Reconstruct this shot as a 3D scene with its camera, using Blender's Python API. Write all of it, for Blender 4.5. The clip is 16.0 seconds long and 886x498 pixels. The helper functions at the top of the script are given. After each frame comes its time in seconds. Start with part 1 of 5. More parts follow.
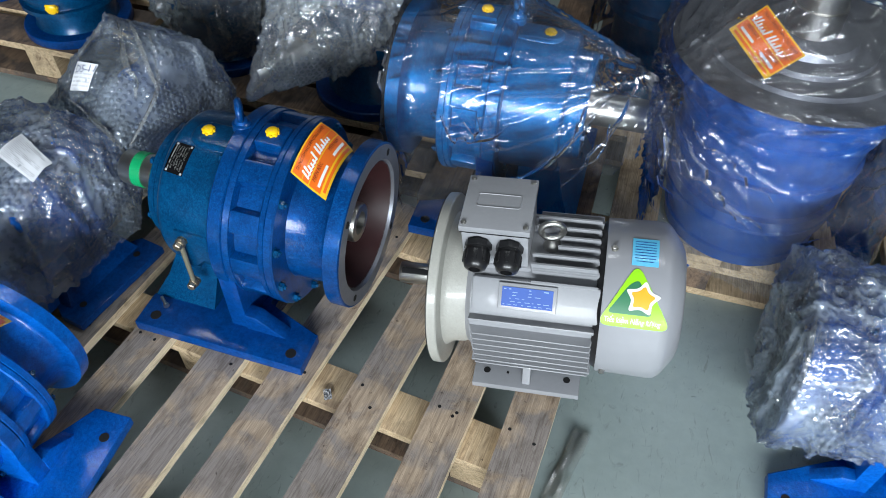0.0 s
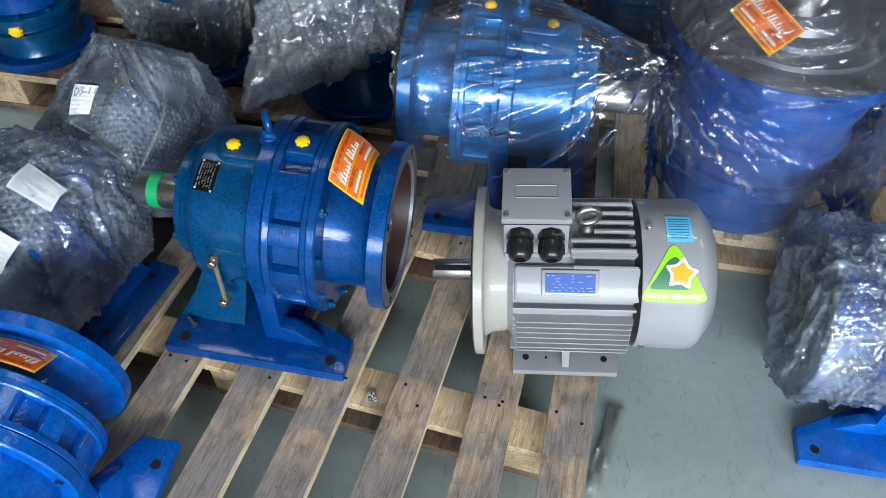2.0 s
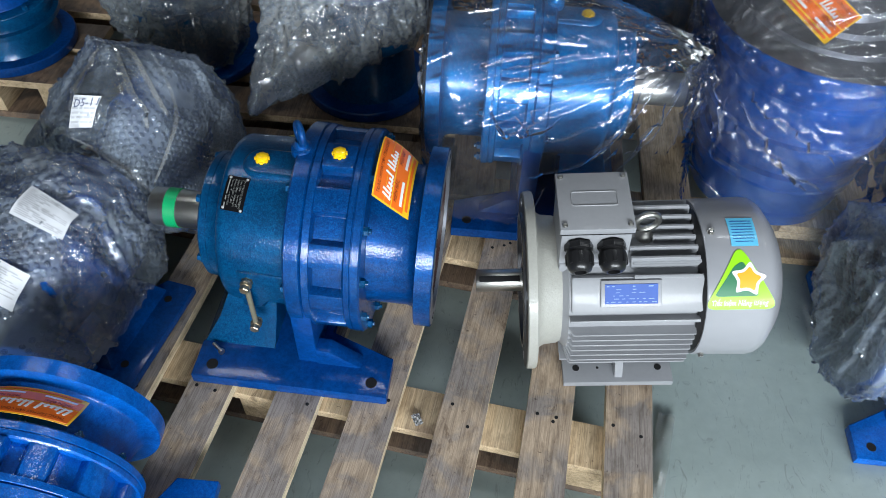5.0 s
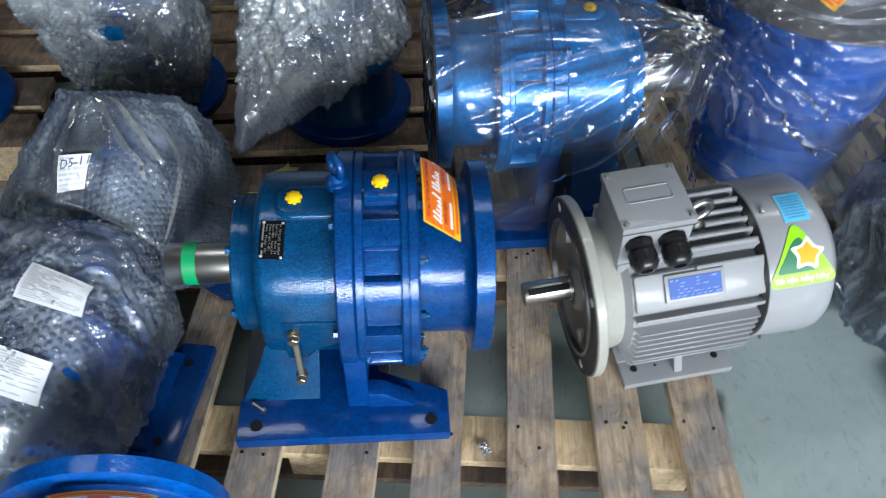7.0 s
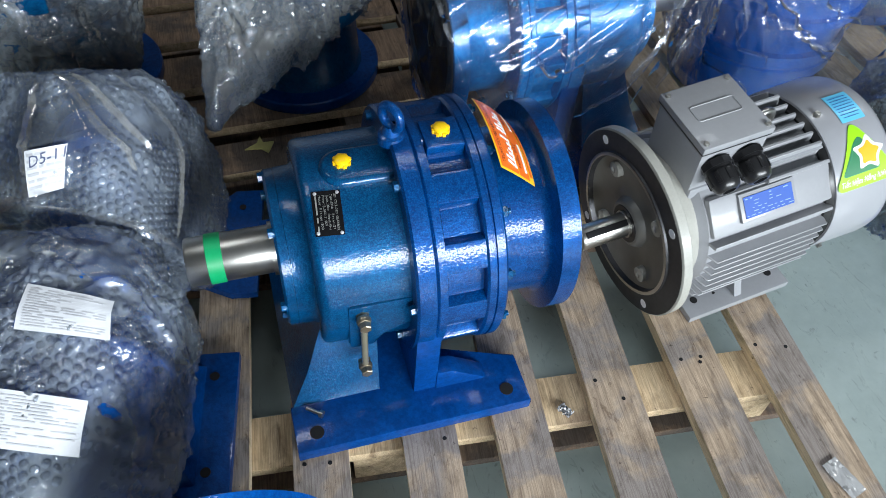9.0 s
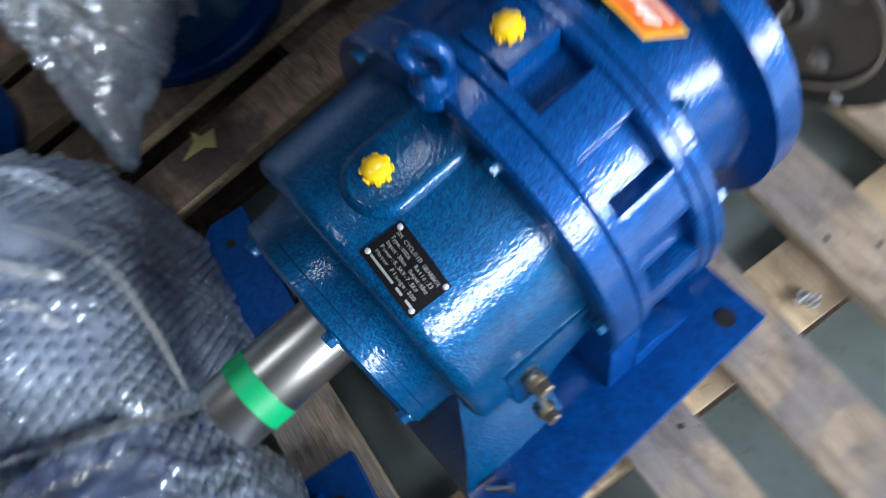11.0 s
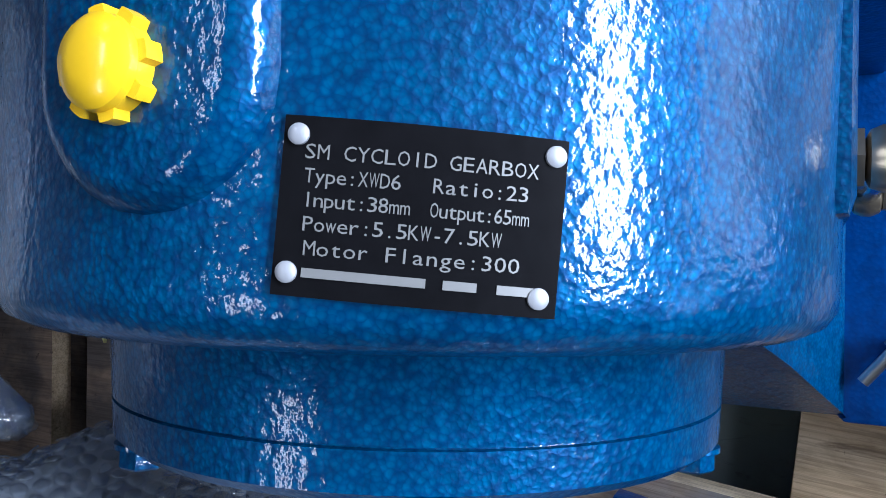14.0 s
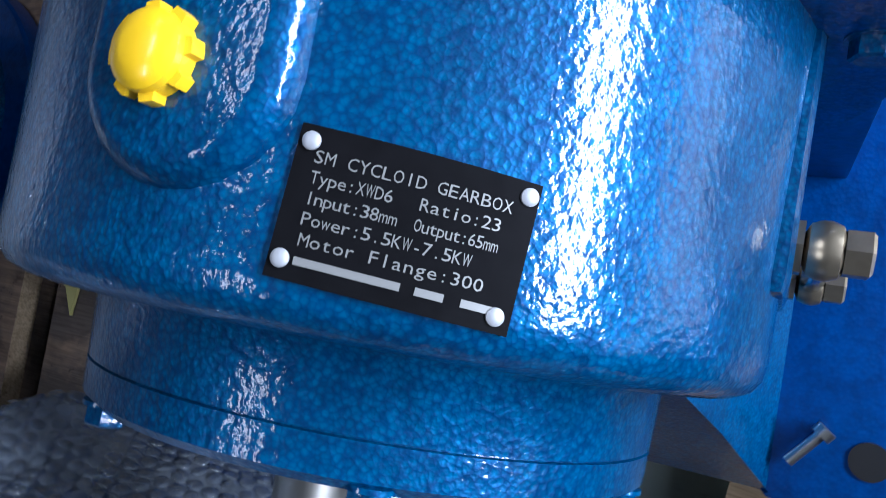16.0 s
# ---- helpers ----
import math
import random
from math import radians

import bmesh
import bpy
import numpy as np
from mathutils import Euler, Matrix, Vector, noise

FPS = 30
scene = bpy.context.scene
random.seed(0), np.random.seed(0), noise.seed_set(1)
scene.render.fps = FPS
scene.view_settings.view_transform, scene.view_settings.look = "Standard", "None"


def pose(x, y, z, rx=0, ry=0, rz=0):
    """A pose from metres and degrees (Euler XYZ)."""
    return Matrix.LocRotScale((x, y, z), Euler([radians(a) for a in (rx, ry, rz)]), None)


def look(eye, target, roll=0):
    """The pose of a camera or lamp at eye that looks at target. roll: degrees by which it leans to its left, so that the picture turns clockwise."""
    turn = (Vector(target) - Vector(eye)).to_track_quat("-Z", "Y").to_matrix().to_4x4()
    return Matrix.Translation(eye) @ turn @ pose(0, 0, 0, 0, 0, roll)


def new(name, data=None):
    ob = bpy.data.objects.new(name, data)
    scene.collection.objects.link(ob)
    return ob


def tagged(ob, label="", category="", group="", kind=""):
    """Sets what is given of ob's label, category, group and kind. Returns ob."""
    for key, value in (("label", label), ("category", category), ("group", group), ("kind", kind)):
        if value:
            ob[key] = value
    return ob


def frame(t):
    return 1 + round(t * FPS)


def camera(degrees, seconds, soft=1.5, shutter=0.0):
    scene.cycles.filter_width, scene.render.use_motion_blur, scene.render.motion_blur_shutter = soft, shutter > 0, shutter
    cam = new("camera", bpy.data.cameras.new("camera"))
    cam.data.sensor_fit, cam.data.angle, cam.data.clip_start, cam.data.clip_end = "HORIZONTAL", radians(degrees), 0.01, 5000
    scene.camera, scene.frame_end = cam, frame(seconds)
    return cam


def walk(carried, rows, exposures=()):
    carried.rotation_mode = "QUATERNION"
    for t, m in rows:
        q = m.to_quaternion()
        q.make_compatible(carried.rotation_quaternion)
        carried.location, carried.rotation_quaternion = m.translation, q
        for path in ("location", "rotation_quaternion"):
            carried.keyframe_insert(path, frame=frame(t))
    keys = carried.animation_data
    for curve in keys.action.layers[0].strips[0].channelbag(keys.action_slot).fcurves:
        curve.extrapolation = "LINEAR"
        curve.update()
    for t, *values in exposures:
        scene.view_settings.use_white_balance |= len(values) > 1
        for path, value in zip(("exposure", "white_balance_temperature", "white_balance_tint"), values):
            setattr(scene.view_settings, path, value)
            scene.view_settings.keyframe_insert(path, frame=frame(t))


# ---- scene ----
cam = camera(61.4, 16.0, 0.6, 0.5)
PATH = [
    (0, (-0.049, 0.102, 1.267), (-0.445, 1.385, -0.216), 0.2),
    (0.5, (-0.103, 0.086, 1.252), (-0.458, 1.397, -0.216), 0.5),
    (1, (-0.19, 0.05, 1.276), (-0.485, 1.376, -0.191), 0.7),
    (1.5, (-0.211, 0.04, 1.287), (-0.461, 1.367, -0.188), 0.7),
    (2, (-0.214, 0.047, 1.282), (-0.435, 1.364, -0.208), 0.8),
    (2.5, (-0.207, 0.083, 1.273), (-0.42, 1.383, -0.231), 0.8),
    (3, (-0.211, 0.128, 1.267), (-0.454, 1.398, -0.258), 0.3),
    (3.5, (-0.215, 0.157, 1.277), (-0.484, 1.412, -0.257), -0.6),
    (4, (-0.282, 0.143, 1.264), (-0.506, 1.398, -0.277), -0.8),
    (4.2, (-0.336, 0.124, 1.256), (-0.52, 1.383, -0.287), -0.5),
    (6.3, (-0.391, 0.136, 1.268), (-0.463, 1.457, -0.232), 2.8),
    (6.5, (-0.42, 0.152, 1.261), (-0.462, 1.468, -0.244), 2.4),
    (7, (-0.561, 0.175, 1.22), (-0.467, 1.482, -0.291), 0.7),
    (7.5, (-0.713, 0.174, 1.203), (-0.422, 1.457, -0.304), 1.3),
    (8, (-0.767, 0.202, 1.182), (-0.383, 1.455, -0.328), 2.7),
    (8.5, (-0.808, 0.239, 1.14), (-0.389, 1.466, -0.383), 3.6),
    (8.7, (-0.808, 0.256, 1.122), (-0.392, 1.471, -0.411), 3.7),
    (10.8, (-0.755, 0.59, 0.993), (-0.524, 1.49, -0.778), -20.1),
    (11, (-0.775, 0.664, 0.884), (-0.557, 1.503, -0.918), -28.7),
    (11.5, (-0.777, 0.769, 0.715), (-0.548, 1.579, -1.099), -47.8),
    (12, (-0.764, 0.799, 0.62), (-0.649, 1.63, -1.195), -70.1),
    (12.5, (-0.747, 0.803, 0.585), (-0.685, 1.669, -1.216), -82.4),
    (13, (-0.746, 0.804, 0.572), (-0.743, 1.692, -1.221), -89.1),
    (13.5, (-0.748, 0.807, 0.57), (-0.762, 1.71, -1.215), -90.5),
    (14, (-0.754, 0.807, 0.571), (-0.763, 1.706, -1.216), -89.9),
    (14.5, (-0.751, 0.802, 0.572), (-0.741, 1.694, -1.218), -88.5),
    (15, (-0.751, 0.8, 0.579), (-0.721, 1.689, -1.212), -86.9),
    (15.5, (-0.752, 0.798, 0.583), (-0.696, 1.677, -1.212), -83.2),
    (16, (-0.759, 0.798, 0.589), (-0.665, 1.645, -1.221), -74.4),
]
EXPOSURES = [(0, 0.0, 6500, 10), (4.2, 0.0, 6500, 10), (6.3, 0.06, 6500, 10), (7.5, 0.12, 6500, 10), (8.7, 0.22, 6500, 10), (10.8, 0.4, 6300, 12), (12, 0.75, 5800, 16), (13, 0.6, 5650, 17), (16, 0.68, 5650, 17)]
walk(cam, [(t, look(eye, target, roll)) for t, eye, target, roll in PATH], EXPOSURES)

from mathutils.bvhtree import BVHTree
from mathutils.kdtree import KDTree

# ---- light ----
world = bpy.data.worlds.new("world")
scene.world = world
world.use_nodes = True
world.node_tree.nodes["Background"].inputs[0].default_value = (0.55, 0.66, 0.8, 1)
world.node_tree.nodes["Background"].inputs[1].default_value = 0.6


def area_lamp(name, m, w, h, watts, colour):
    data = bpy.data.lights.new(name, "AREA")
    data.shape, data.size, data.size_y, data.energy, data.color = "RECTANGLE", w, h, watts, colour
    ob = new(name, data)
    ob.matrix_world = m
    return ob


# daylight through the wide window behind the camera
area_lamp("window_light", look((1.5, -4.98, 2.2), (1.5, 1.0, 2.2)), 6.6, 1.2, 900, (0.86, 0.94, 1.0))
# fluorescent battens under the ceiling
for tx in (-2.2, 0.3, 2.8):
    area_lamp("bay_light", pose(tx, 2.0, 3.86), 1.5, 0.3, 15, (0.9, 0.96, 1.0))

# ---- materials ----


def nodes_of(name):
    m = bpy.data.materials.new(name)
    m.use_nodes = True
    t = m.node_tree
    b = t.nodes["Principled BSDF"]
    return m, t, b


def nd(t, kind, **kw):
    n = t.nodes.new(kind)
    for k, v in kw.items():
        n.inputs[k].default_value = v
    return n


def ramp(t, stops, fac):
    r = t.nodes.new("ShaderNodeValToRGB")
    els = r.color_ramp.elements
    while len(els) < len(stops):
        els.new(0.5)
    for e, (p, c) in zip(els, stops):
        e.position, e.color = p, (*c, 1)
    t.links.new(fac, r.inputs[0])
    return r.outputs[0]


def coords(t, scale=(1, 1, 1)):
    c = t.nodes.new("ShaderNodeTexCoord")
    mp = t.nodes.new("ShaderNodeMapping")
    mp.inputs["Scale"].default_value = scale
    t.links.new(c.outputs["Object"], mp.inputs[0])
    return mp.outputs[0]


def noise_tex(t, vec, scale, detail=4, rough=0.55, distort=0.0):
    n = nd(t, "ShaderNodeTexNoise", Scale=scale, Detail=detail, Roughness=rough, Distortion=distort)
    t.links.new(vec, n.inputs["Vector"])
    return n.outputs["Fac"]


def bump(t, height, strength, distance, b, prev=None, socket="Normal"):
    n = nd(t, "ShaderNodeBump", Strength=strength, Distance=distance)
    t.links.new(height, n.inputs["Height"])
    if prev:
        t.links.new(prev, n.inputs["Normal"])
    if b:
        t.links.new(n.outputs[0], b.inputs[socket])
    return n.outputs[0]


def mix_col(t, a, c, fac, kind="MIX"):
    n = t.nodes.new("ShaderNodeMix")
    n.data_type, n.blend_type = "RGBA", kind
    for s, v in ((0, fac), (6, a), (7, c)):
        if isinstance(v, (float, int)):
            n.inputs[s].default_value = v
        elif isinstance(v, tuple):
            n.inputs[s].default_value = (*v, 1)
        else:
            t.links.new(v, n.inputs[s])
    return n.outputs[2]


def paint(name, deep, fleck, rough=0.45, grain=560.0, peel=330.0, lumps=0.3, metal=0.5, coat=0.7):
    """Glossy hammered enamel: cells of lighter metal flake in a deep tone, under a clear orange-peel surface."""
    m, t, b = nodes_of(name)
    v = coords(t)
    warp = t.nodes.new("ShaderNodeTexNoise")
    warp.inputs["Scale"].default_value = 300
    t.links.new(v, warp.inputs["Vector"])
    add = t.nodes.new("ShaderNodeVectorMath")
    add.operation = "MULTIPLY_ADD"
    t.links.new(warp.outputs["Color"], add.inputs[0])
    add.inputs[1].default_value = (0.0019, 0.0019, 0.0019)
    t.links.new(v, add.inputs[2])
    cell = nd(t, "ShaderNodeTexVoronoi", Scale=grain)
    t.links.new(add.outputs[0], cell.inputs["Vector"])
    big = noise_tex(t, v, 26, 4)
    blot = noise_tex(t, v, 150, 3)
    # some cells are rich in flake, some poor
    rich = nd(t, "ShaderNodeSeparateColor")
    t.links.new(cell.outputs["Color"], rich.inputs[0])
    mid = tuple(0.35 * p + 0.65 * q for p, q in zip(deep, fleck))
    tone = ramp(t, [(0.05, mid), (0.9, fleck)], rich.outputs[0])
    col = mix_col(t, tone, deep, ramp(t, [(0.25, (0, 0, 0)), (0.75, (0.62, 0.62, 0.62))], cell.outputs["Distance"]))
    col = mix_col(t, col, ramp(t, [(0.35, (0.75, 0.75, 0.78)), (0.65, (1.15, 1.15, 1.13))], big), 0.8, "MULTIPLY")
    col = mix_col(t, col, ramp(t, [(0.35, (0.74, 0.74, 0.78)), (0.6, (1.1, 1.1, 1.1))], blot), 0.8, "MULTIPLY")
    t.links.new(col, b.inputs["Base Color"])
    b.inputs["Roughness"].default_value = rough
    b.inputs["Metallic"].default_value = metal
    b.inputs["Specular IOR Level"].default_value = 0.1
    b.inputs["Coat Weight"].default_value = coat
    b.inputs["Coat Roughness"].default_value = 0.09
    skin = noise_tex(t, v, peel, 2, 0.45)
    n1 = bump(t, skin, lumps, 0.0012, None)
    t.links.new(n1, b.inputs["Coat Normal"])
    bump(t, cell.outputs["Distance"], 0.3, 0.0005, b, n1)
    return m


def plain(name, col, rough=0.5, metal=0.0, vary=0.12, scale=60.0, relief=0.1, coat=0.0, dist=0.001):
    m, t, b = nodes_of(name)
    v = coords(t)
    n1, n2 = noise_tex(t, v, scale, 5), noise_tex(t, v, scale * 0.12, 3)
    lo, hi = tuple(c * (1 - vary) for c in col), tuple(min(1, c * (1 + vary)) for c in col)
    c = mix_col(t, ramp(t, [(0.3, lo), (0.7, hi)], n1), ramp(t, [(0.35, lo), (0.65, hi)], n2), 0.5)
    t.links.new(c, b.inputs["Base Color"])
    b.inputs["Roughness"].default_value, b.inputs["Metallic"].default_value = rough, metal
    b.inputs["Coat Weight"].default_value = coat
    if relief:
        bump(t, n1, relief, dist, b)
    return m


BLUE = paint("blue_hammer_enamel", (0.0, 0.021, 0.1), (0.0, 0.098, 0.235), 0.42, 560, metal=0.35)
# lighter copy of the blue, standing in for light on bare and wrapped gearboxes
BLUE_LIT = paint("blue_enamel_lit", (0.0003, 0.08, 0.42), (0.0006, 0.14, 0.56), 0.42, 460, 260, 0.24, 0.1, 0.6)
BLUE_RING = paint("strong_blue_enamel", (0.0, 0.022, 0.135), (0.0, 0.085, 0.3), 0.42, 520, metal=0.3)
BLUE_DRUM = paint("plain_blue_enamel", (0.0003, 0.045, 0.26), (0.0005, 0.1, 0.42), 0.42, 500, 300, metal=0.2)
BLUE_MID = paint("teal_blue_enamel", (0.0003, 0.065, 0.27), (0.0006, 0.2, 0.5), 0.42, 500, 300, metal=0.3)
BLUE_DEEP = paint("deep_blue_enamel", (0.0002, 0.046, 0.22), (0.0004, 0.058, 0.25), 0.45, 420, 200, 0.1, 0.1, 0.45)
GREY = plain("light_grey_enamel", (0.265, 0.27, 0.285), 0.42, 0, 0.05, 140, 0.12, 0.15, 0.0006)
COWL = plain("smooth_grey_enamel", (0.3, 0.305, 0.325), 0.3, 0, 0.03, 40, 0.0, 0.4)
CREAM = plain("rough_grey_casting", (0.36, 0.355, 0.32), 0.4, 0, 0.08, 260, 0.5, 0.3, 0.0012)
STEEL = plain("machined_steel", (0.5, 0.49, 0.46), 0.33, 1.0, 0.1, 90, 0.02)
DARKFACE = plain("dark_machined_face", (0.07, 0.07, 0.075), 0.42, 0.6, 0.25, 120, 0.05)
SHIELD = plain("dull_cast_metal", (0.2, 0.198, 0.185), 0.4, 0.35, 0.12, 60, 0.12)
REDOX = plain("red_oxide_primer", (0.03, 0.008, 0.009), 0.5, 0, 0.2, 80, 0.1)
YELLOW = plain("yellow_plastic", (0.95, 0.58, 0.005), 0.28, 0, 0.04, 60, 0.03, 0.3)
BLACK = plain("black_plastic", (0.012, 0.012, 0.013), 0.3, 0, 0.2, 80, 0.05)
PLATE = plain("black_anodised_plate", (0.006, 0.006, 0.007), 0.16, 0.0, 0.3, 200, 0.02, 0.0)
PLATE.node_tree.nodes["Principled BSDF"].inputs["Specular IOR Level"].default_value = 0.16
RIVET = plain("dull_aluminium", (0.42, 0.43, 0.45), 0.5, 0.35, 0.08, 200, 0.05)
PRINT = plain("silver_print", (0.25, 0.25, 0.24), 0.45, 0.3, 0.05, 200, 0.0)
BRASS = plain("tarnished_brass", (0.42, 0.35, 0.25), 0.32, 0.9, 0.25, 90, 0.08)
TAPE = plain("green_tape", (0.0, 0.32, 0.11), 0.45, 0, 0.1, 90, 0.1)
ORANGE = plain("orange_card", (0.9, 0.17, 0.015), 0.32, 0, 0.05, 30, 0.0, 0.4)
GOLD = plain("yellow_card_print", (0.95, 0.55, 0.02), 0.35, 0, 0.03, 30, 0.0, 0.4)
WHITE = plain("white_print", (0.85, 0.85, 0.84), 0.4, 0, 0.03, 30, 0.0)
INK = plain("dark_red_print", (0.16, 0.015, 0.01), 0.4, 0, 0.05, 30, 0.0)
PAPER = plain("white_paper_label", (0.74, 0.76, 0.8), 0.55, 0, 0.05, 25, 0.05)
GREYINK = plain("grey_print", (0.56, 0.57, 0.6), 0.6, 0, 0.05, 25, 0.0)
LIME = plain("lime_green_sticker", (0.3, 0.72, 0.01), 0.45, 0, 0.04, 30, 0.0, 0.1)
FOREST = plain("dark_green_sticker", (0.03, 0.18, 0.08), 0.45, 0, 0.04, 30, 0.0, 0.1)
STAR = plain("orange_star_print", (0.95, 0.4, 0.02), 0.45, 0, 0.04, 30, 0.0, 0.1)
CYAN = plain("pale_blue_sticker", (0.12, 0.55, 0.82), 0.35, 0, 0.04, 30, 0.0, 0.3)
NAMEBLUE = plain("blue_metal_plate", (0.006, 0.07, 0.36), 0.5, 0.0, 0.1, 60, 0.0, 0.0)
PALEPRINT = plain("pale_blue_print", (0.2, 0.34, 0.62), 0.5, 0, 0.05, 60, 0.0)
WALL_DARK = plain("dark_wall", (0.05, 0.052, 0.056), 0.85, 0, 0.1, 8, 0.1)
HOLE = plain("dark_hole", (0.004, 0.004, 0.005), 0.8)


def wood_material(name, light, dark, grime, grime_at):
    m, t, b = nodes_of(name)
    info = t.nodes.new("ShaderNodeObjectInfo")
    c = t.nodes.new("ShaderNodeTexCoord")
    off = t.nodes.new("ShaderNodeVectorMath")
    off.operation = "MULTIPLY_ADD"
    t.links.new(info.outputs["Random"], off.inputs[0])
    off.inputs[1].default_value = (7, 11, 5)
    t.links.new(c.outputs["Object"], off.inputs[2])
    mp = t.nodes.new("ShaderNodeMapping")
    mp.inputs["Scale"].default_value = (14, 1, 14)
    t.links.new(off.outputs[0], mp.inputs[0])
    grain = noise_tex(t, mp.outputs[0], 9, 6, 0.65, 0.6)
    fine = noise_tex(t, mp.outputs[0], 45, 3, 0.7)
    patch = noise_tex(t, off.outputs[0], 9, 5, 0.6, 0.4)
    long = t.nodes.new("ShaderNodeMapping")
    long.inputs["Scale"].default_value = (1.6, 0.6, 1.6)
    t.links.new(off.outputs[0], long.inputs[0])
    blot = noise_tex(t, long.outputs[0], 34, 6, 0.65, 0.5)
    thin = t.nodes.new("ShaderNodeMapping")
    thin.inputs["Scale"].default_value = (60, 1.6, 60)
    t.links.new(off.outputs[0], thin.inputs[0])
    lines = noise_tex(t, thin.outputs[0], 10, 4, 0.6, 0.3)
    speck = noise_tex(t, off.outputs[0], 120, 3, 0.6, 0.5)
    stain = noise_tex(t, long.outputs[0], 15, 7, 0.72, 1.2)
    col = ramp(t, [(0.3, dark), (0.62, light)], grain)
    dirt = ramp(t, [(grime_at - 0.05, (0, 0, 0)), (grime_at + 0.06, (1, 1, 1))], patch)
    col = mix_col(t, col, grime, dirt)
    col = mix_col(t, col, ramp(t, [(0.36, (0.62, 0.58, 0.55)), (0.56, (1.08, 1.08, 1.08))], lines), 0.75, "MULTIPLY")
    col = mix_col(t, col, ramp(t, [(0.3, (0.38, 0.35, 0.33)), (0.52, (1, 1, 1))], blot), 0.7, "MULTIPLY")
    col = mix_col(t, col, ramp(t, [(0.34, (0.42, 0.36, 0.32)), (0.4, (1, 1, 1))], stain), 0.7, "MULTIPLY")
    col = mix_col(t, col, ramp(t, [(0.27, (0.2, 0.17, 0.15)), (0.33, (1, 1, 1))], speck), 0.8, "MULTIPLY")
    t.links.new(col, b.inputs["Base Color"])
    b.inputs["Roughness"].default_value = 0.72
    n1 = bump(t, lines, 0.35, 0.0015, None)
    bump(t, fine, 0.25, 0.0008, b, n1)
    return m


WOOD_TOP = wood_material("weathered_pallet_wood", (0.56, 0.43, 0.31), (0.33, 0.25, 0.18), (0.3, 0.26, 0.235), 0.47)
WOOD_RAW = wood_material("raw_pine", (0.66, 0.51, 0.33), (0.5, 0.36, 0.21), (0.36, 0.26, 0.17), 0.64)
WOOD_DARK = wood_material("dark_pallet_wood", (0.29, 0.195, 0.13), (0.16, 0.11, 0.078), (0.11, 0.085, 0.07), 0.5)


def floor_material():
    m, t, b = nodes_of("grey_green_epoxy")
    v = coords(t)
    n1, n2, n3 = noise_tex(t, v, 3.0, 5), noise_tex(t, v, 40, 5), noise_tex(t, v, 9, 6, 0.7, 1.5)
    col = ramp(t, [(0.3, (0.27, 0.335, 0.325)), (0.7, (0.37, 0.44, 0.425))], n1)
    col = mix_col(t, col, ramp(t, [(0.62, (0.34, 0.41, 0.4)), (0.75, (0.15, 0.18, 0.18))], n3), 0.4)
    col = mix_col(t, col, ramp(t, [(0.3, (0.8, 0.8, 0.8)), (0.7, (1, 1, 1))], n2), 0.5, "MULTIPLY")
    # scuffs and specks of dirt
    specks = noise_tex(t, v, 55, 3, 0.5, 0.6)
    col = mix_col(t, col, ramp(t, [(0.68, (1, 1, 1)), (0.76, (0.4, 0.4, 0.39))], specks), 0.6, "MULTIPLY")
    scuff = noise_tex(t, coords(t, (3, 1, 1)), 16, 5, 0.7, 2.0)
    col = mix_col(t, col, ramp(t, [(0.58, (1, 1, 1)), (0.7, (0.62, 0.61, 0.58))], scuff), 0.8, "MULTIPLY")
    t.links.new(col, b.inputs["Base Color"])
    t.links.new(ramp(t, [(0.3, (0.3, 0.3, 0.3)), (0.7, (0.5, 0.5, 0.5))], n3), b.inputs["Roughness"])
    bump(t, n2, 0.06, 0.002, b)
    return m


EPOXY = floor_material()


